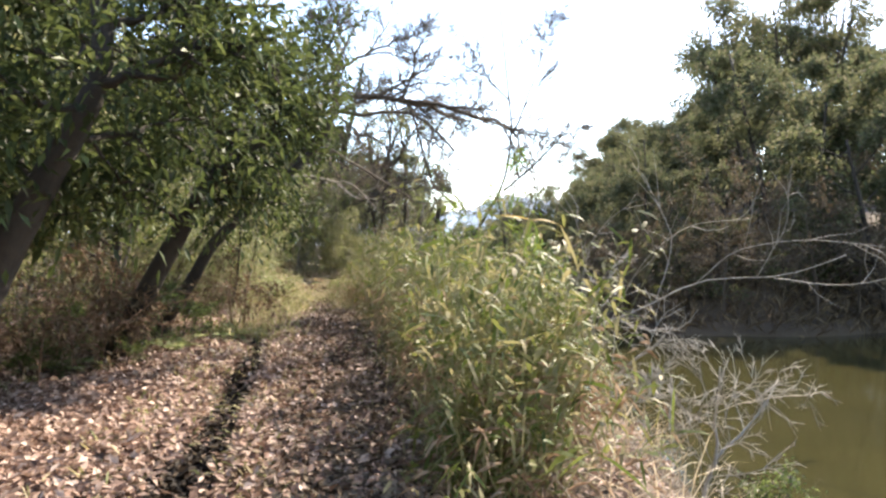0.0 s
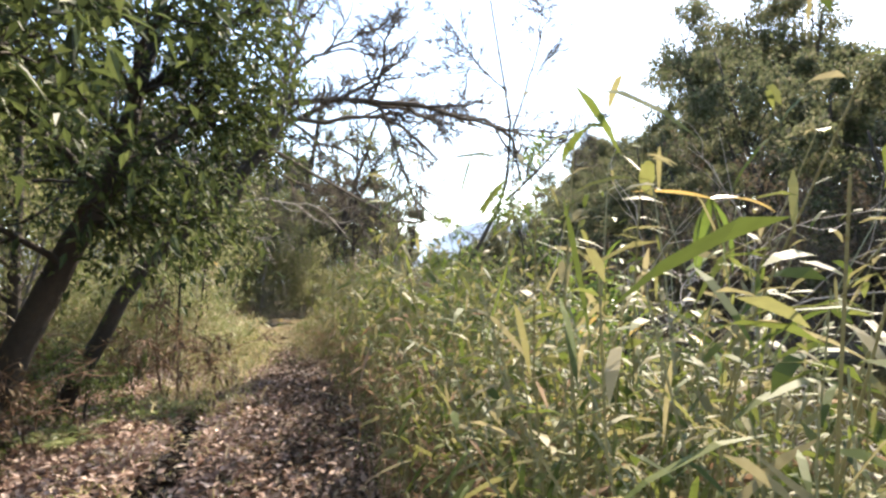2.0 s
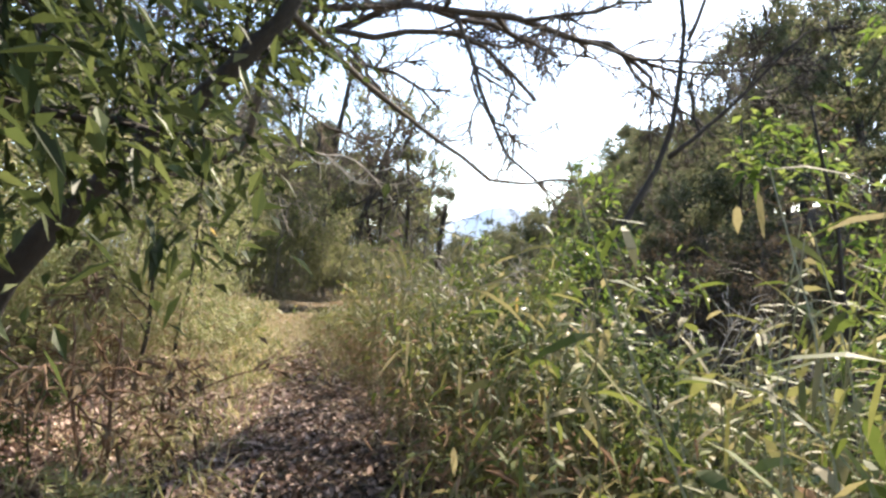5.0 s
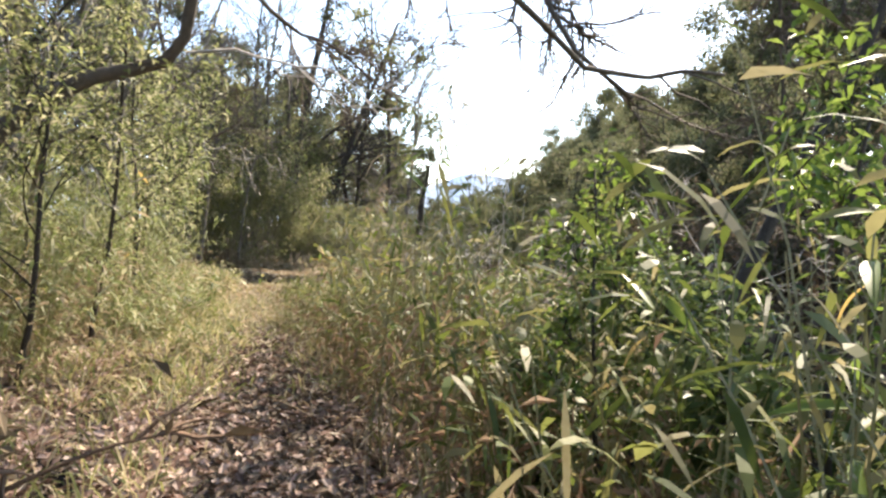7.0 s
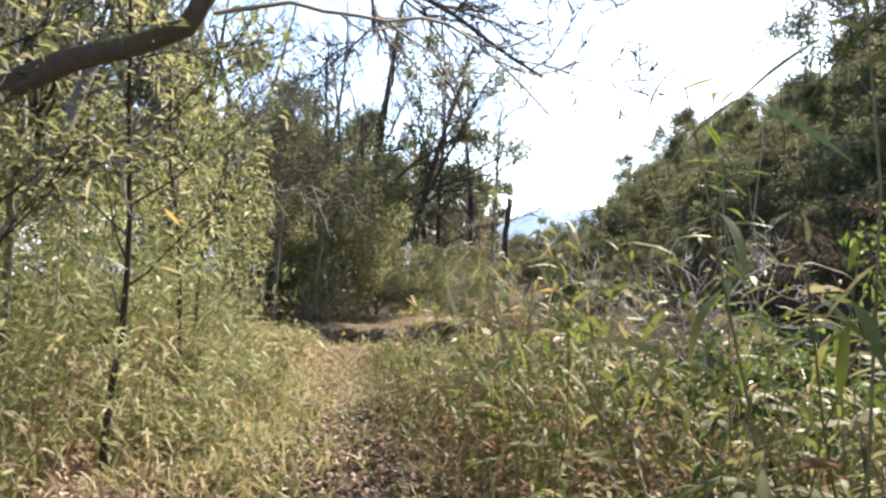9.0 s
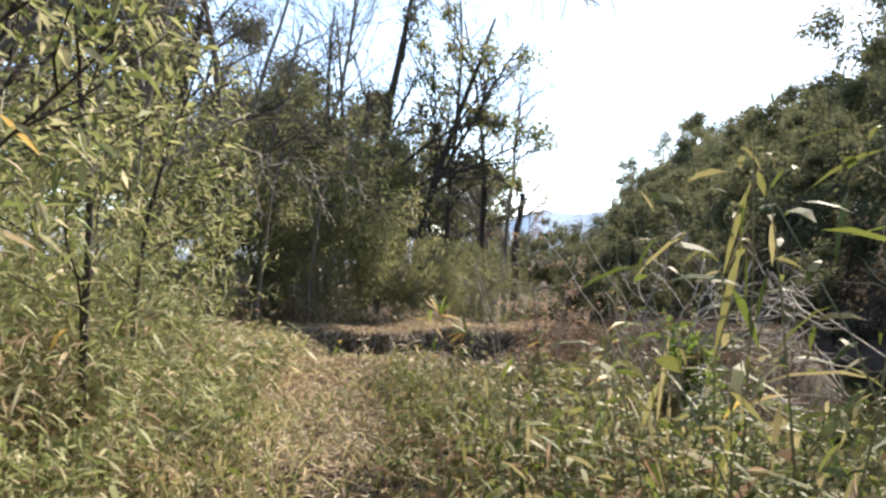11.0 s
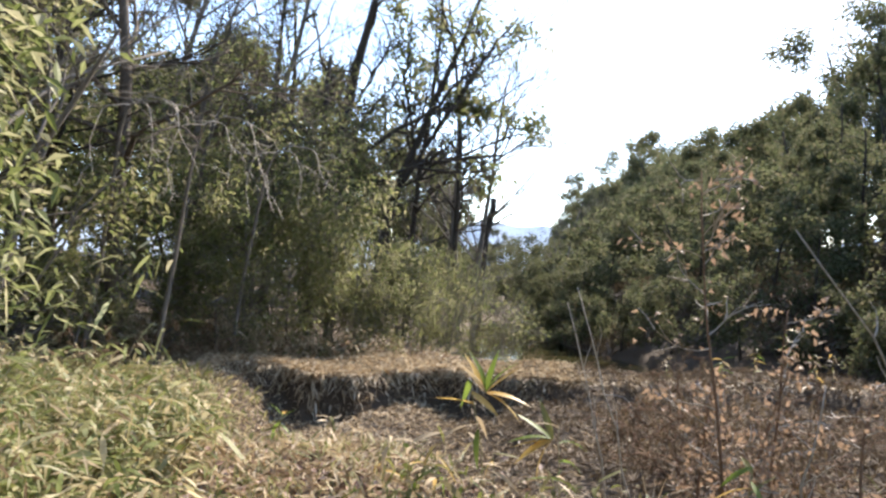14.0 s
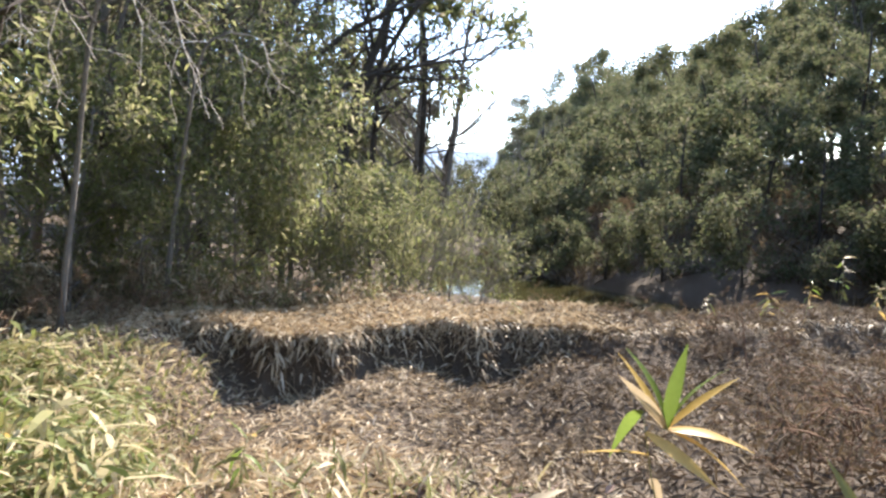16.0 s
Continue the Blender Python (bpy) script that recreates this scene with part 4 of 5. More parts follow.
def clumped(rg, n, ylo, yhi, dlo, dhi, spread=0.09, per=9):
    k = n // per
    y, d = rg.uniform(ylo, yhi, k), rg.uniform(dlo, dhi, k)
    trodden = (np.abs(d) < 0.42) & (y < 18) & (rg.uniform(0, 1, k) < 0.85)
    y, d = y[~trodden], d[~trodden]
    k = len(y)
    x = path_x(y) + d
    x, y = np.repeat(x, per) + rg.normal(0, spread, k * per), np.repeat(y, per) + rg.normal(0, spread, k * per)
    ok = x < np.interp(y, SHORE_Y, SHORE_X) + 0.2
    return x[ok], y[ok]


blades("verge_grass", 91, lambda rg: clumped(rg, 9000, 14.2, 24, -1.9, 1.2, 0.2), 0.12, 0.5, 0.013, M_VERGE, "low yellow-green grass overgrowing the path", "grass")
blades("verge_grass", 92, lambda rg: clumped(rg, 4200, 2.5, 13, -1.8, 0.9), 0.1, 0.32, 0.012, M_VERGE, "thin tufts of green grass among fallen leaves", "grass")
blades("verge_grass", 96, lambda rg: clumped(rg, 3000, 14.5, 20, -1.5, -0.45, 0.25), 0.2, 0.55, 0.014, M_VERGE, "knee-high sunlit yellow-green grass beside the path", "grass", 0.4)
blades("verge_grass", 93, lambda rg: clumped(rg, 5400, 20, 27, -3.6, -0.6, 0.13, 6), 0.15, 0.42, 0.023, M_VERGE, "pale green bamboo seedlings beside the hollow", "grass")
blades("verge_grass", 98, lambda rg: clumped(rg, 1000, 10.2, 14.5, -1.9, -0.65, 0.16), 0.2, 0.75, 0.011, M_VERGE, "tall wispy pale green grass beside the leaf-strewn path", "grass", 0.35)
blades("straw_grass", 97, lambda rg: clumped(rg, 6000, 12.5, 24, -3.0, 1.0, 0.22), 0.15, 0.5, 0.011, M_STRAW, "bleached straw standing and lying among the grass", "grass", 0.9, 0.7)
blades("dry_grass", 94, lambda rg: clumped(rg, 20000, 21.5, 33, 1.2, 10), 0.1, 0.34, 0.012, M_DRYGRASS, "short withered brown grass in the hollow", "grass")
blades("dry_stalks", 95, lambda rg: clumped(rg, 3600, 2.4, 22, 0.8, 2.8, 0.3), 0.3, 1.0, 0.006, M_STRAW, "dry straw-coloured stalks under the bamboo grass", "grass", 0.55, 0.4)


def scatter(name, seed, count, inside, size, width, material, label, tilt=0.35, lift=0.012, droop=0.1):
    rg = np.random.default_rng(seed)
    x, y = inside(rg, count)
    n = len(x)
    P = np.stack([x, y, land(x, y) + lift + np.abs(rg.normal(0, 0.02, n))], 1)
    a = rg.uniform(0, 2 * np.pi, n)
    D = np.stack([np.cos(a), np.sin(a), rg.normal(0.05, tilt, n)], 1)
    vt = leaves(rg, P, D, size * rg.uniform(0.6, 1.3, n), width * rg.uniform(0.6, 1.3, n), droop)
    tagged(part(name, vt, material), label, "leaf litter", kind="stuff")


def litter_zone(rg, n):
    y = rg.uniform(-3.5, 18, n * 2)
    x = path_x(y) + rg.normal(-1.7, 2.0, n * 2)
    ok = (x < np.interp(y, SHORE_Y, SHORE_X)) & (rg.uniform(0, 1, n * 2) > np.clip((y - 13) / 7, 0, 0.8)) & ((np.abs(x - path_x(y) - rut(y)) > 0.15) | (rg.uniform(0, 1, n * 2) < 0.16))
    return x[ok][:n], y[ok][:n]


def straw_zone(rg, n):
    y = rg.uniform(7.0, 34, n * 2)
    x = path_x(y) + rg.uniform(-4.2, 8, n * 2)
    ok = (x < np.interp(y, SHORE_Y, SHORE_X)) & (rg.uniform(0, 1, n * 2) < np.clip((y - 6) / 9, 0.1, 1) * np.where((np.abs(x - path_x(y) - 0.1) < 0.6) & (y < 17.5), 0.06, 1))
    ok &= (y < 21) | (x < -3.6 + 0.5 * np.sin(y * 2.1) + rg.normal(0, 0.5, n * 2) + np.where(y > 27.4, 1.0, 0))
    return x[ok][:n], y[ok][:n]


# right part of the hollow, where shade is painted by darker leaves
def shaded_mould_zone(rg, n):
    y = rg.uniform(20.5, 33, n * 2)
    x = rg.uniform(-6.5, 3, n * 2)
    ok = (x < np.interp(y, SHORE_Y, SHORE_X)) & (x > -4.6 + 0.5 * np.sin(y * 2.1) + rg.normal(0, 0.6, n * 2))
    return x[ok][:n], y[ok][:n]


# trodden leaves; their dark colour also carries the shade on the path
scatter("leaf_litter", 70, 24000, lambda rg, n: (lambda y: (path_x(y) + rg.normal(0.05, 0.42, n), y))(rg.uniform(2.0, 18.5, n)), 0.085, 0.034, M_SHADED_MOULD, "trodden brown leaves along the path, darkened for the thicket's shade", 0.4)
# a band of near-black leaves draws the rut's shade
scatter("leaf_litter", 79, 15000, lambda rg, n: (lambda y: (path_x(y) + rut(y) + rg.normal(0, 0.07, n), y))(rg.uniform(2.5, 17, n)), 0.075, 0.04, M_RUT_SHADE, "blackish leaves in the rut beside the path, with its shade painted in", 0.3, 0.006)
scatter("leaf_litter", 69, 12000, lambda rg, n: (lambda y: (path_x(y) - rg.uniform(0.8, 3.4, n), y))(rg.uniform(12, 17.5, n)), 0.09, 0.042, M_LITTER, "reddish-brown leaves caught among dry bamboo grass", 0.6, 0.03, 0.2)
scatter("leaf_litter", 72, 24000, shaded_mould_zone, 0.14, 0.025, M_SHADED_MOULD, "dull mouldering brown leaves in the hollow, darkened for its shade", 0.5, 0.015, 0.2)
scatter("leaf_litter", 71, 112000, litter_zone, 0.085, 0.045, M_LITTER, "deep litter of dry reddish-brown fallen leaves", 0.45)
scatter("bamboo_litter", 73, 70000, straw_zone, 0.13, 0.019, M_STRAW, "pale dry bamboo leaves strewn over the ground", 0.4)

scatter("bamboo_litter", 74, 13000, lambda rg, n: (lambda y: (path_x(y) + rg.uniform(-4, 0.9, n), y))(rg.uniform(20.2, 25.0, n)), 0.17, 0.024, M_STRAW, "large bleached bamboo leaves lying loose on the ground", 0.55, 0.03, 0.25)

scatter("bamboo_litter", 75, 9000, lambda rg, n: (rg.uniform(-9.5, -5.4, n), rg.uniform(20.4, 25.6, n)), 0.16, 0.022, M_STRAW, "bleached bamboo leaves heaped on sunny ground", 0.8, 0.03, 0.3)
scatter("leaf_litter", 76, 3500, lambda rg, n: (rg.normal(-6.0, 0.9, n), rg.normal(21.8, 0.8, n)), 0.09, 0.042, M_LITTER, "patch of reddish-brown fallen leaves", 0.5, 0.03, 0.2)


def plateau(rg, n):
    x = rg.uniform(-9.5, -2.4, n)
    return x, ledge_y(x) + rg.uniform(0, 1, n) ** 1.3 * 2.6


scatter("bamboo_litter", 78, 15000, plateau, 0.15, 0.022, M_STRAW, "deep pale straw of bamboo leaves on top of the ledge", 0.6, 0.03, 0.3)


def ledge_fringe():
    rg = np.random.default_rng(77)
    n = 6400
    x = rg.uniform(-8.2, 2.2, n)
    x = np.where(rg.uniform(0, 1, n) < 0.6, rg.uniform(-8.2, -3.2, n), x)
    x = np.round(x * 7) / 7 * 0.6 + x * 0.4 + rg.normal(0, 0.03, n)
    edge = ledge_y(x)
    y = edge + rg.normal(0.02, 0.12, n) + 0.06 * np.sin(x * 11)
    P = np.stack([x, y, land(x, y) + 0.02], 1)
    D = np.stack([rg.normal(0, 1.1, n), rg.normal(-0.5, 0.7, n), rg.normal(0.05, 0.6, n)], 1)
    vt = leaves(rg, P, D, rg.uniform(0.06, 0.22, n), rg.uniform(0.012, 0.03, n), 0.7, True)
    tagged(part("hanging_straw", vt, M_STRAW), "dry bamboo leaves hanging over the edge of the ledge", "leaf litter", kind="stuff")


ledge_fringe()


def bank_grass():
    rg = np.random.default_rng(81)
    y, x = rg.uniform(16, 75, 120000), rg.uniform(-3, 16, 120000)
    z = land(x, y)
    ok = (z > WATER - 0.05) & (z < 3.0) & ((x > 3.6) | (y > 38)) & (x > np.interp(y, SHORE_Y, SHORE_X) + 2)
    x, y = x[ok][:30000], y[ok][:30000]
    n = len(x)
    P = np.stack([x, y, land(x, y) - 0.02], 1)
    D = np.stack([rg.normal(0, 0.5, n), rg.normal(-0.2, 0.5, n), np.ones(n)], 1)
    vt = leaves(rg, P, D, rg.uniform(0.3, 0.8, n), rg.uniform(0.03, 0.06, n), 0.3)
    tagged(part("dry_grass", vt, M_DRYGRASS), "withered brown grass on the far river bank", "grass", kind="stuff")


bank_grass()


# ---------------------------------------------------------------- single plants near the path
def blade_mesh(name, length, width, droop, twist, material):
    """A lance-shaped leaf with a keel along its middle."""
    n = 8
    s = np.linspace(0, 1, n)
    w = width * 0.5 * np.sin(np.pi * np.clip(s * 0.94 + 0.05, 0, 1) ** 0.8)
    w[-1] = 0.0005
    x, z = length * (s - 0.12 * droop * s ** 2), -length * droop * s ** 2 * 0.7
    tw = twist * s
    V = []
    for side in (-1, 0, 1):
        V.append(np.stack([x, side * w * np.cos(tw), z + abs(side) * w * 0.3 + side * w * np.sin(tw)], 1))
    V = np.concatenate(V)
    T = []
    for a, b in ((0, n), (n, 2 * n)):
        for i in range(n - 1):
            T += [(a + i, a + i + 1, b + i + 1), (a + i, b + i + 1, b + i)]
    return mesh_of(name, V, np.array(T), material, True)


LEAF_MESHES = {}
for colour, mat in (("green", M_BAMBOO_GREEN), ("yellow", M_YELLOW_LEAF), ("tan", M_STRAW), ("olive", M_BAMBOO)):
    LEAF_MESHES[colour] = [blade_mesh("leaf", 0.2, 0.03, d, t, mat) for d, t in ((0.15, 0.2), (0.45, -0.3), (0.8, 0.5))]


def bamboo_plant(seed, x, y, h, count, mix, label, lean=(0.1, 0.0), size=1.0, low=0.4):
    rg = np.random.default_rng(seed)
    z = float(land(x, y)) - 0.03
    root = new("bamboo_plant")
    root.location = (x, y, z)
    tagged(root, label, "bamboo", "single bamboo plants")
    line = bend(rg, (0, 0, 0), (lean[0], lean[1], 1), h, 0.12, -0.1, 9)
    part("culm", tube(line, np.linspace(0.0055, 0.002, 9), 5), M_CULM, root, smooth=True)
    names = list(mix)
    for k in range(count):
        f = low + (1 - low) * (k / max(1, count - 1)) ** 0.8
        i = min(int(f * 8), 7)
        p = line[i] + (line[i + 1] - line[i]) * (f * 8 - i)
        c = names[int(rg.choice(len(names), p=np.array([mix[q] for q in names]) / sum(mix.values())))]
        ob = new("leaf", LEAF_MESHES[c][int(rg.integers(0, 3))])
        ob.parent = root
        sc = size * rg.uniform(0.75, 1.25)
        ob.matrix_basis = pose(*p, rg.uniform(-35, 35), -rg.uniform(-35, 40) if f > 0.8 else -rg.uniform(-35, 25), k * 137 + rg.uniform(-30, 30)) @ Matrix.Diagonal((sc, sc * rg.uniform(0.8, 1.2), sc, 1))
    return root


def fan_leaves(root, at, spec, size):
    """Leaves set by hand about one node: rise, turn and colour of each."""
    for n, (rise, turn, colour) in enumerate(spec):
        ob = new("leaf", LEAF_MESHES[colour][n % 2])
        ob.parent = root
        ob.matrix_basis = pose(*at, 20 * (n % 3) - 20, -rise, turn) @ Matrix.Diagonal((size, size * 1.15, size, 1))


fan = bamboo_plant(298, 0.95, 4.75, 1.62, 5, {"green": 4, "olive": 2}, "bamboo plant with long green leaves hanging from its tip", (-0.08, 0), 1.0, 0.3)
fan_leaves(fan, (-0.12, 0.0, 1.58), ((-70, 200, "green"), (-58, 175, "green"), (-76, 0, "green"), (-62, -25, "green"), (15, 180, "yellow"), (5, 10, "yellow")), 1.2)
fan = bamboo_plant(299, -1.85, 13.05, 1.95, 8, {"green": 3, "olive": 3, "tan": 1}, "tall slender bamboo plant with one broad green leaf", (-0.05, 0), 0.9, 0.3)
fan_leaves(fan, (-0.08, 0.0, 1.85), ((38, 15, "green"), (-25, 165, "olive"), (-35, -20, "green")), 1.3)
FRESH = {"green": 5, "yellow": 1, "olive": 2}
TURNING = {"green": 4, "yellow": 2, "tan": 2, "olive": 3}
DRY = {"tan": 4, "olive": 3, "yellow": 1}
L_FRESH, L_TURN, L_DRY = "slender bamboo plant with fresh green leaves", "small bamboo plant with green and yellowed leaves", "withering bamboo plant with pale curled leaves"
fan = bamboo_plant(301, -4.17, 22.1, 0.92, 7, {"green": 4, "yellow": 3, "tan": 3}, "knee-high bamboo plant with a fan of green and yellow leaves", (-0.02, 0), 1.15, 0.4)
fan_leaves(fan, (0.0, 0.0, 0.82), ((62, 160, "yellow"), (80, 150, "green"), (78, 20, "green"), (62, 10, "green"), (45, -8, "yellow"), (4, -15, "yellow"), (-8, 5, "tan"), (-15, -25, "yellow"), (50, 200, "tan")), 1.5)
fan = bamboo_plant(302, -3.72, 21.6, 0.75, 5, {"green": 3, "yellow": 4, "tan": 3}, "small bending bamboo plant with orange-yellow leaves", (-0.12, 0), 1.1, 0.4)
fan_leaves(fan, (-0.08, 0.0, 0.68), ((35, 165, "green"), (12, 180, "green"), (-6, 185, "yellow"), (-16, 195, "yellow"), (-32, 175, "tan"), (-50, 190, "yellow"), (60, 120, "olive")), 1.3)
for n, (x, y, h) in enumerate(((-4.5, 21.95, 0.55), (-4.1, 21.85, 0.5), (-3.95, 21.4, 0.45), (-4.7, 22.3, 0.4), (-3.5, 21.5, 0.5))):
    bamboo_plant(305 + n, x, y, h, 9, {"tan": 5, "olive": 2, "yellow": 2, "green": 1}, "withering bamboo plant with pale curled leaves", (0.05, 0), 1.1, 0.3)
PLANTS = ((0.91, 5.34, 1.25, 1), (0.44, 6.31, 1.35, 0), (0.12, 7.29, 1.4, 1), (0.56, 6.72, 1.7, 0), (-0.15, 8.28, 1.5, 0), (-0.6, 9.65, 1.4, 1), (-0.75, 10.44, 1.55, 0), (-1.16, 11.21, 1.3, 1),
          (-1.2, 12.6, 1.3, 1), (-1.5, 13.2, 1.6, 0), (-1.75, 14.1, 2.3, 0), (-2.2, 15.4, 1.5, 1), (-2.5, 16.6, 1.0, 1), (-2.9, 17.6, 0.9, 1), (-2.6, 18.4, 1.1, 0), (-3.3, 19.2, 0.7, 2), (-3.9, 21.2, 0.6, 2),
          (-4.6, 21.8, 0.45, 2), (-4.9, 22.4, 0.4, 2), (-6.9, 22.4, 0.6, 2), (-7.4, 23.0, 0.6, 2), (-6.3, 22.4, 0.5, 2), (-6.9, 23.0, 0.7, 0), (-5.9, 23.3, 0.35, 0), (-5.4, 22.9, 0.4, 2), (-5.3, 14.6, 1.7, 1), (-5.4, 16.2, 2.2, 2),
          (-6.2, 18.0, 2.0, 1), (-7.6, 24.4, 0.5, 2), (0.99, 7.05, 1.6, 1), (-3.0, 21.0, 0.8, 0), (-2.4, 20.2, 0.9, 1), (-0.17, 7.07, 1.0, 1), (0.36, 5.3, 1.0, 1), (-3.6, 28.4, 0.35, 2), (-1.0, 28.3, 0.4, 2), (0.4, 28.4, 0.55, 1), (0.95, 28.5, 0.85, 1), (1.3, 28.2, 0.5, 2), (-0.1, 28.5, 0.4, 1), (1.7, 28.4, 0.55, 2))
for n, (x, y, h, kind) in enumerate(PLANTS):
    bamboo_plant(310 + n, x, y, h, 9 + int(h * 6), (FRESH, TURNING, DRY)[kind], (L_FRESH, L_TURN, L_DRY)[kind], (0.04 + 0.05 * (n % 5), 0.12 * ((n % 3) - 1)), 0.75 + 0.08 * (n % 4), 0.35)


CRUMPLED = [blade_mesh("leaf", 0.032, 0.02, d, t, M_BROWNLEAF) for d, t in ((1.2, 1.2), (0.9, -1.5), (1.6, 0.6))]


def withered_plant(seed, x, y, h, clusters, label):
    """A dead upright weed: stem, crooked side twigs, tufts of crumpled brown leaves."""
    rg = np.random.default_rng(seed)
    z = float(land(x, y)) - 0.03
    root = new("withered_plant")
    root.location = (x, y, z)
    tagged(root, label, "dead plant")
    line = bend(rg, (0, 0, 0), (0.02, 0, 1), h, 0.2, 0.1, 10)
    part("stem", tube(line, np.linspace(0.011, 0.004, 10), 6), M_BROWNSTEM, root, smooth=True)
    for k in range(clusters):
        f = (0.12 + 0.86 * rg.uniform(0, 1) ** 1.5) * 8.99
        i = int(f)
        p = line[i] + (line[i + 1] - line[i]) * (f - i)
        a = rg.uniform(0, 2 * np.pi)
        tw = grow(rg, bend(rg, p, (math.cos(a), math.sin(a) * 0.6, rg.uniform(0.2, 0.9)), rg.uniform(0.25, 0.6) * h * 0.3, 0.5, -0.1, 6), 0.005, 1, 3, 0.5)
        part("twig", bones_mesh(tw), M_DEAD, root)
        end = tw[0][0][-1]
        for q in range(int(rg.integers(9, 16))):
            at = end + rg.normal(0, 0.045, 3) if q % 3 else p + (end - p) * rg.uniform(0.2, 1) + rg.normal(0, 0.02, 3)
            ob = new("leaf", CRUMPLED[int(rg.integers(0, 3))])
            ob.parent = root
            sc = rg.uniform(0.75, 1.45)
            ob.matrix_basis = pose(*at, rg.uniform(0, 360), rg.uniform(-80, 80), rg.uniform(0, 360)) @ Matrix.Diagonal((sc, sc, sc, 1))
    return root


M_BROWNSTEM = bark_material("brown_stem", (0.10, 0.055, 0.03), (0.26, 0.16, 0.10), 30)
withered_plant(401, -2.95, 21.2, 2.3, 24, "tall withered plant with tufts of crumpled brown leaves")
withered_plant(402, -2.72, 21.4, 1.5, 12, "tangled withered plant with brown leaves beside the hollow")
withered_plant(403, -0.74, 14.0, 1.6, 7, "withered weed with a brown seed head among bamboo grass")
withered_plant(404, -2.88, 21.1, 0.9, 9, "low tangle of withered brown leaves and stems")
withered_plant(406, -2.85, 21.35, 1.3, 23, "dense bush of withered tan leaves beside the hollow")
withered_plant(407, -3.0, 21.5, 1.15, 20, "dense bush of withered tan leaves beside the hollow")
withered_plant(405, -2.5, 20.8, 1.2, 8, "withered plant with orange-brown leaves on the brink")


M_FERN = leaf_material("fern_pinna", [(0.16, 0.2, 0.07), (0.25, 0.28, 0.12), (0.34, 0.35, 0.2)], 0.5, 0.5)


def fern(seed, x, y, size, count):
    """A tuft of arching fronds, each a midrib with paired pinnae."""
    rg = np.random.default_rng(seed)
    root = new("fern")
    root.location = (x, y, float(land(x, y)) - 0.02)
    tagged(root, "pale green fern tuft with arching fronds under the trees", "fern", "ferns under the trees")
    for k in range(count):
        a = k * 2 * math.pi / count + rg.uniform(-0.3, 0.3)
        line = bend(rg, (0, 0, 0), (math.cos(a) * 0.8, math.sin(a) * 0.8, 1.0), size * rg.uniform(0.8, 1.2), 0.15, -1.6, 14)
        d = unit(np.gradient(line, axis=0))
        side = unit(np.cross(d, (0, 0, 1.0)))
        P = np.concatenate([line[2:], line[2:]])
        D = np.concatenate([side[2:] + d[2:] * 0.35, -side[2:] + d[2:] * 0.35])
        L = np.tile(size * 0.24 * np.sin(np.linspace(0.55, math.pi * 0.96, 12)), 2)
        part("frond", joined(tube(line, np.linspace(0.004, 0.0012, 14), 3), leaves(rg, P, D, L, L * 0.3 + 0.006, 0.1)), M_FERN, root)


for n, (x, y, size, count) in enumerate(((-3.8, 8.8, 0.6, 9), (-4.4, 7.4, 0.5, 8), (-3.5, 10.3, 0.5, 8))):
    fern(440 + n, x, y, size, count)


def bare_stick(seed, way, r, label):
    rg = np.random.default_rng(seed)
    at = way[0]
    root = new("bare_stick")
    root.location = at
    tagged(root, label, "stick", "bare sticks by the hollow")
    w = np.array(way) - np.array(at)
    t = np.linspace(0, len(w) - 1, 9)
    p = np.stack([np.interp(t, range(len(w)), w[:, k]) for k in range(3)], 1)
    p[1:-1] += rg.normal(0, 0.012, (7, 3))
    part("shaft", tube(p, np.linspace(r, r * 0.45, 9), 5), M_DEAD, root, smooth=True)
    for k in range(3):
        i = 4 + k
        part("twig", tube(bend(rg, p[i], (rg.normal(0, 0.6), rg.normal(0, 0.3), 0.8), 0.2, 0.5, 0, 5), np.linspace(r * 0.5, r * 0.25, 5), 4), M_DEAD, root)


for n, (x, y, dx, h) in enumerate([(-3.4, 21.7, -0.32, 1.5), (-3.3, 21.5, -0.4, 1.6), (-2.0, 20.5, -1.0, 1.8), (-2.6, 19.2, 0.5, 1.3), (-1.9, 18.8, -0.8, 1.6), (-2.9, 20.8, 0.2, 1.2), (-1.2, 15.5, 0.2, 2.2), (0.6, 8.8, 0.5, 2.0)]):
    g = float(land(x, y)) - 0.03
    bare_stick(420 + n, [(x, y, g), (x + dx * 0.4, y, g + h * 0.5), (x + dx, y, g + h)], 0.008, "thin bare pale stick standing in the undergrowth")


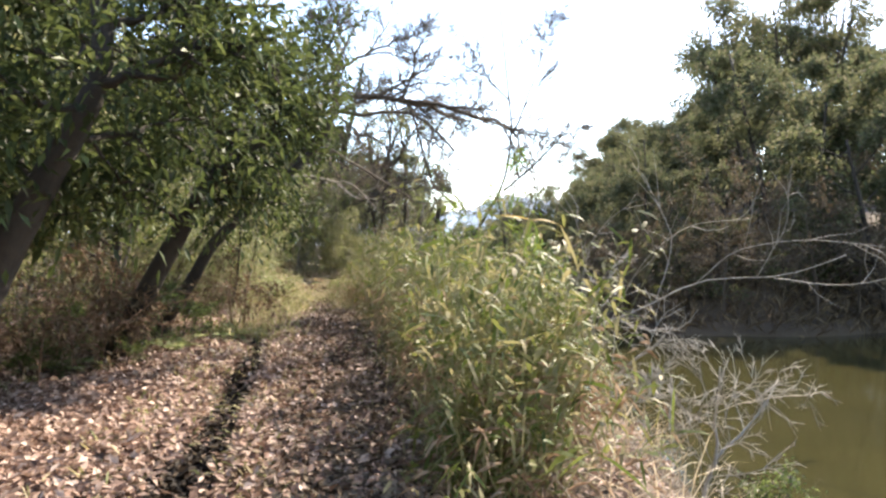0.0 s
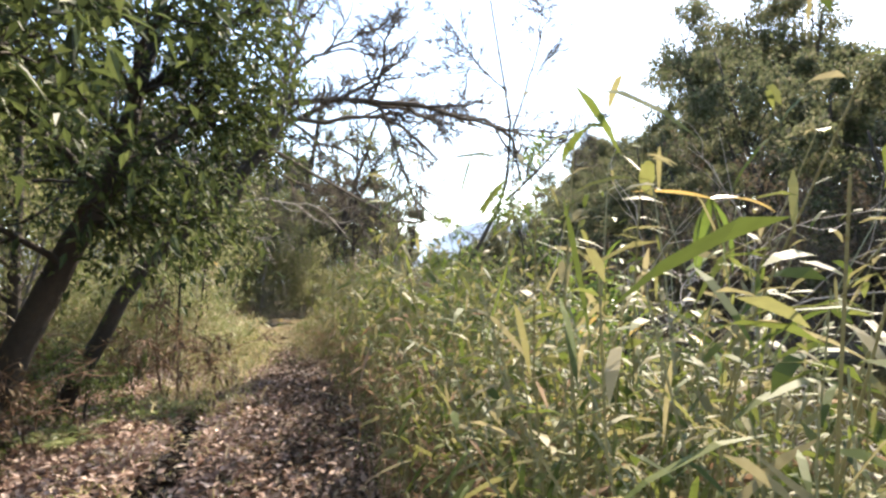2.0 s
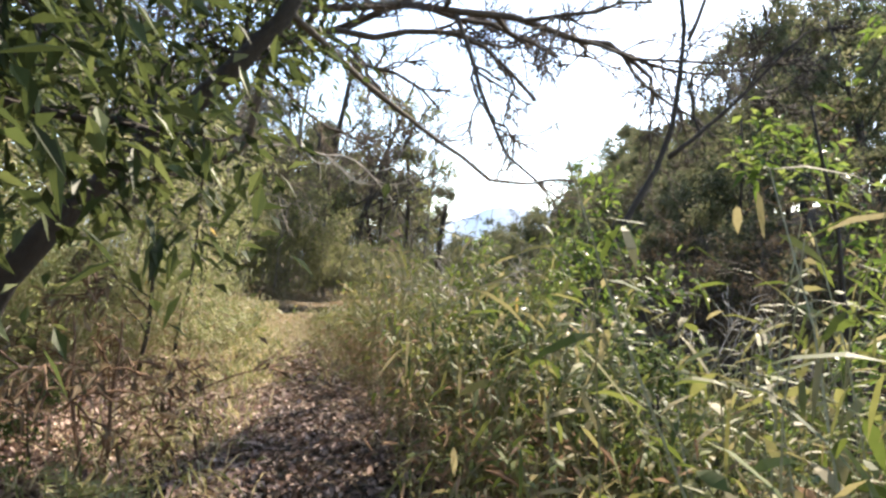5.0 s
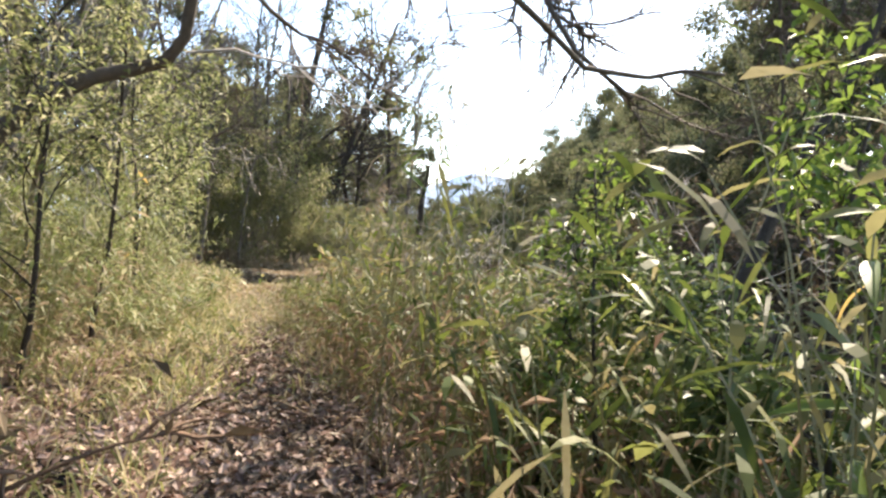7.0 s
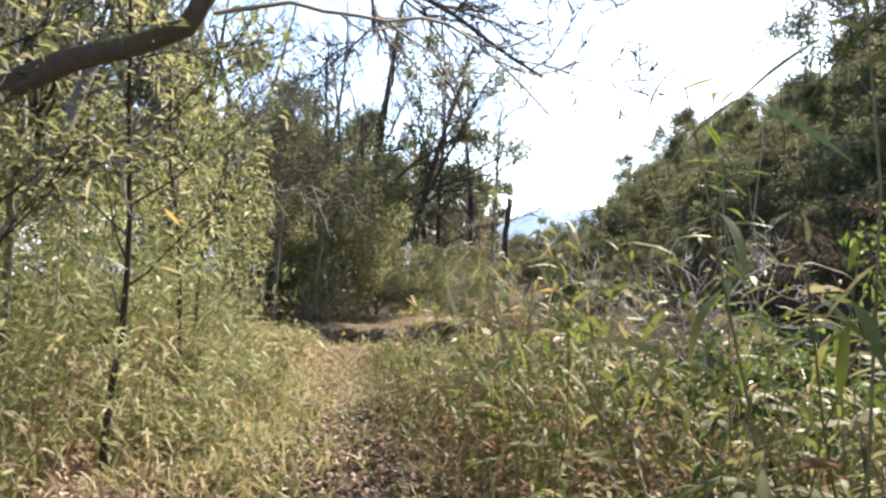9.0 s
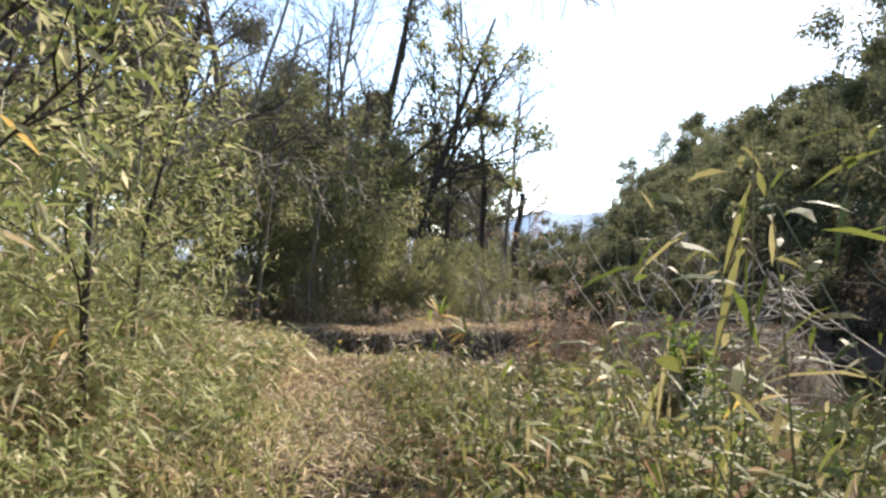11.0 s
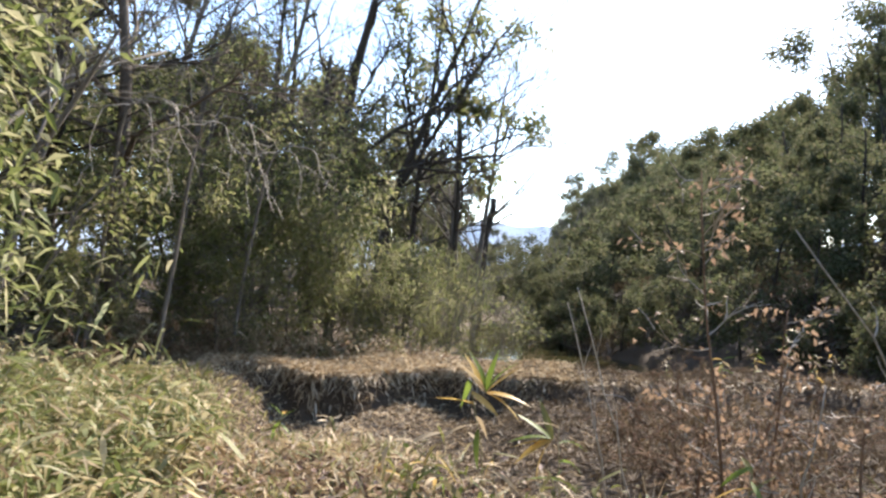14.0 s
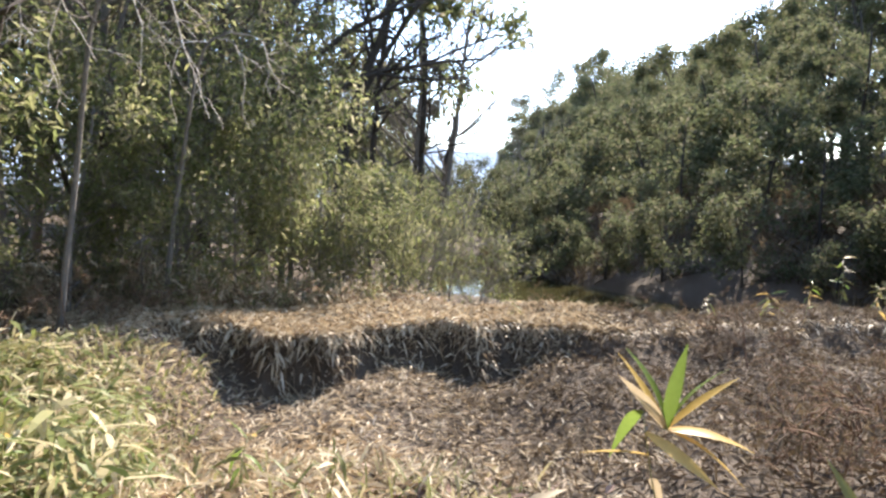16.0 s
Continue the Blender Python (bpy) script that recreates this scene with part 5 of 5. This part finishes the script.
# ---------------------------------------------------------------- undergrowth
def build_undergrowth():
    rg = np.random.default_rng(55)
    low = woody("evergreen_shrub", 501, (0, 0, 0), "low glossy evergreen shrub among the bamboo grass", "shrub", (0.05, 0, 1), 1.1, 0.018, 11, 2, 3, M_GLOSSY, 11, 0.066, 0.03,
                limb_len=0.55, low=0.05, spread=1.2, lift=0.15, group="low shrubs beside the path", jitter=0.06)
    for n, (x, y, s) in enumerate([(-0.24, 9.47, 1.0), (-0.58, 10.85, 1.1), (-0.05, 10.39, 1.1), (-0.75, 12.0, 1.2), (-0.4, 13.0, 1.1), (1.01, 5.95, 0.8), (1.98, 3.61, 0.55), (0.65, 8.33, 1.0), (-1.3, 14.8, 1.0), (-1.9, 17.2, 0.7), (-4.35, 6.68, 0.30), (-4.62, 4.75, 0.35),
                                   (-5.16, 11.13, 0.64), (-4.6, 7.36, 0.35), (-5.27, 8.32, 0.45), (-4.05, 9.61, 0.72), (-4.2, 8.79, 0.64), (-4.19, 7.29, 0.45), (-3.82, 7.72, 0.35), (-4.96, 6.74, 0.60), (-4.74, 7.95, 0.65), (-5.5, 5.9, 0.60), (-5.09, 4.32, 0.55), (-4.19, 5.79, 0.35), (-4.59, 10.07, 0.88), (-4.25, 11, 0.64)]):
        m = pose(*ground_at(x, y), 0, 0, rg.uniform(0, 360)) @ Matrix.Diagonal((s, s, s, 1))
        c = copy_thing(low, m) if n else low
        c.matrix_basis = m
    bush = woody("bramble", 502, (0, 0, 0), "low tangle of dead brown twigs among dry grass", "bush", (0.1, 0, 1), 0.8, 0.01, 8, 2, 3, M_DRYGRASS, 3, 0.07, 0.02,
                 limb_len=0.8, low=0.05, spread=1.3, lift=-0.2, bark=M_BROWNSTEM, group="dead brambles of the river bank", jitter=0.04, top=0)
    for n in range(64):
        x, y = rg.uniform(-3.0, 1.8), rg.uniform(22.0, 30.5)
        if n > 26:
            x, y = rg.uniform(-3.0, -1.2), rg.uniform(18.5, 23.5)
        if n > 43:
            x, y = rg.uniform(-9.4, -8.2), rg.uniform(25.5, 28.8)
        if n > 49:
            x, y = rg.uniform(-6.2, -3.6), rg.uniform(5.0, 12.0)
        s = rg.uniform(0.6, 1.1) * (0.5 if y > 27 and x > -5 else 1) * (1.7 if n > 49 else 1)
        m = pose(*ground_at(x, y), 0, 0, rg.uniform(0, 360)) @ Matrix.Diagonal((s, s, s, 1))
        c = copy_thing(bush, m) if n else bush
        c.matrix_basis = m


build_undergrowth()
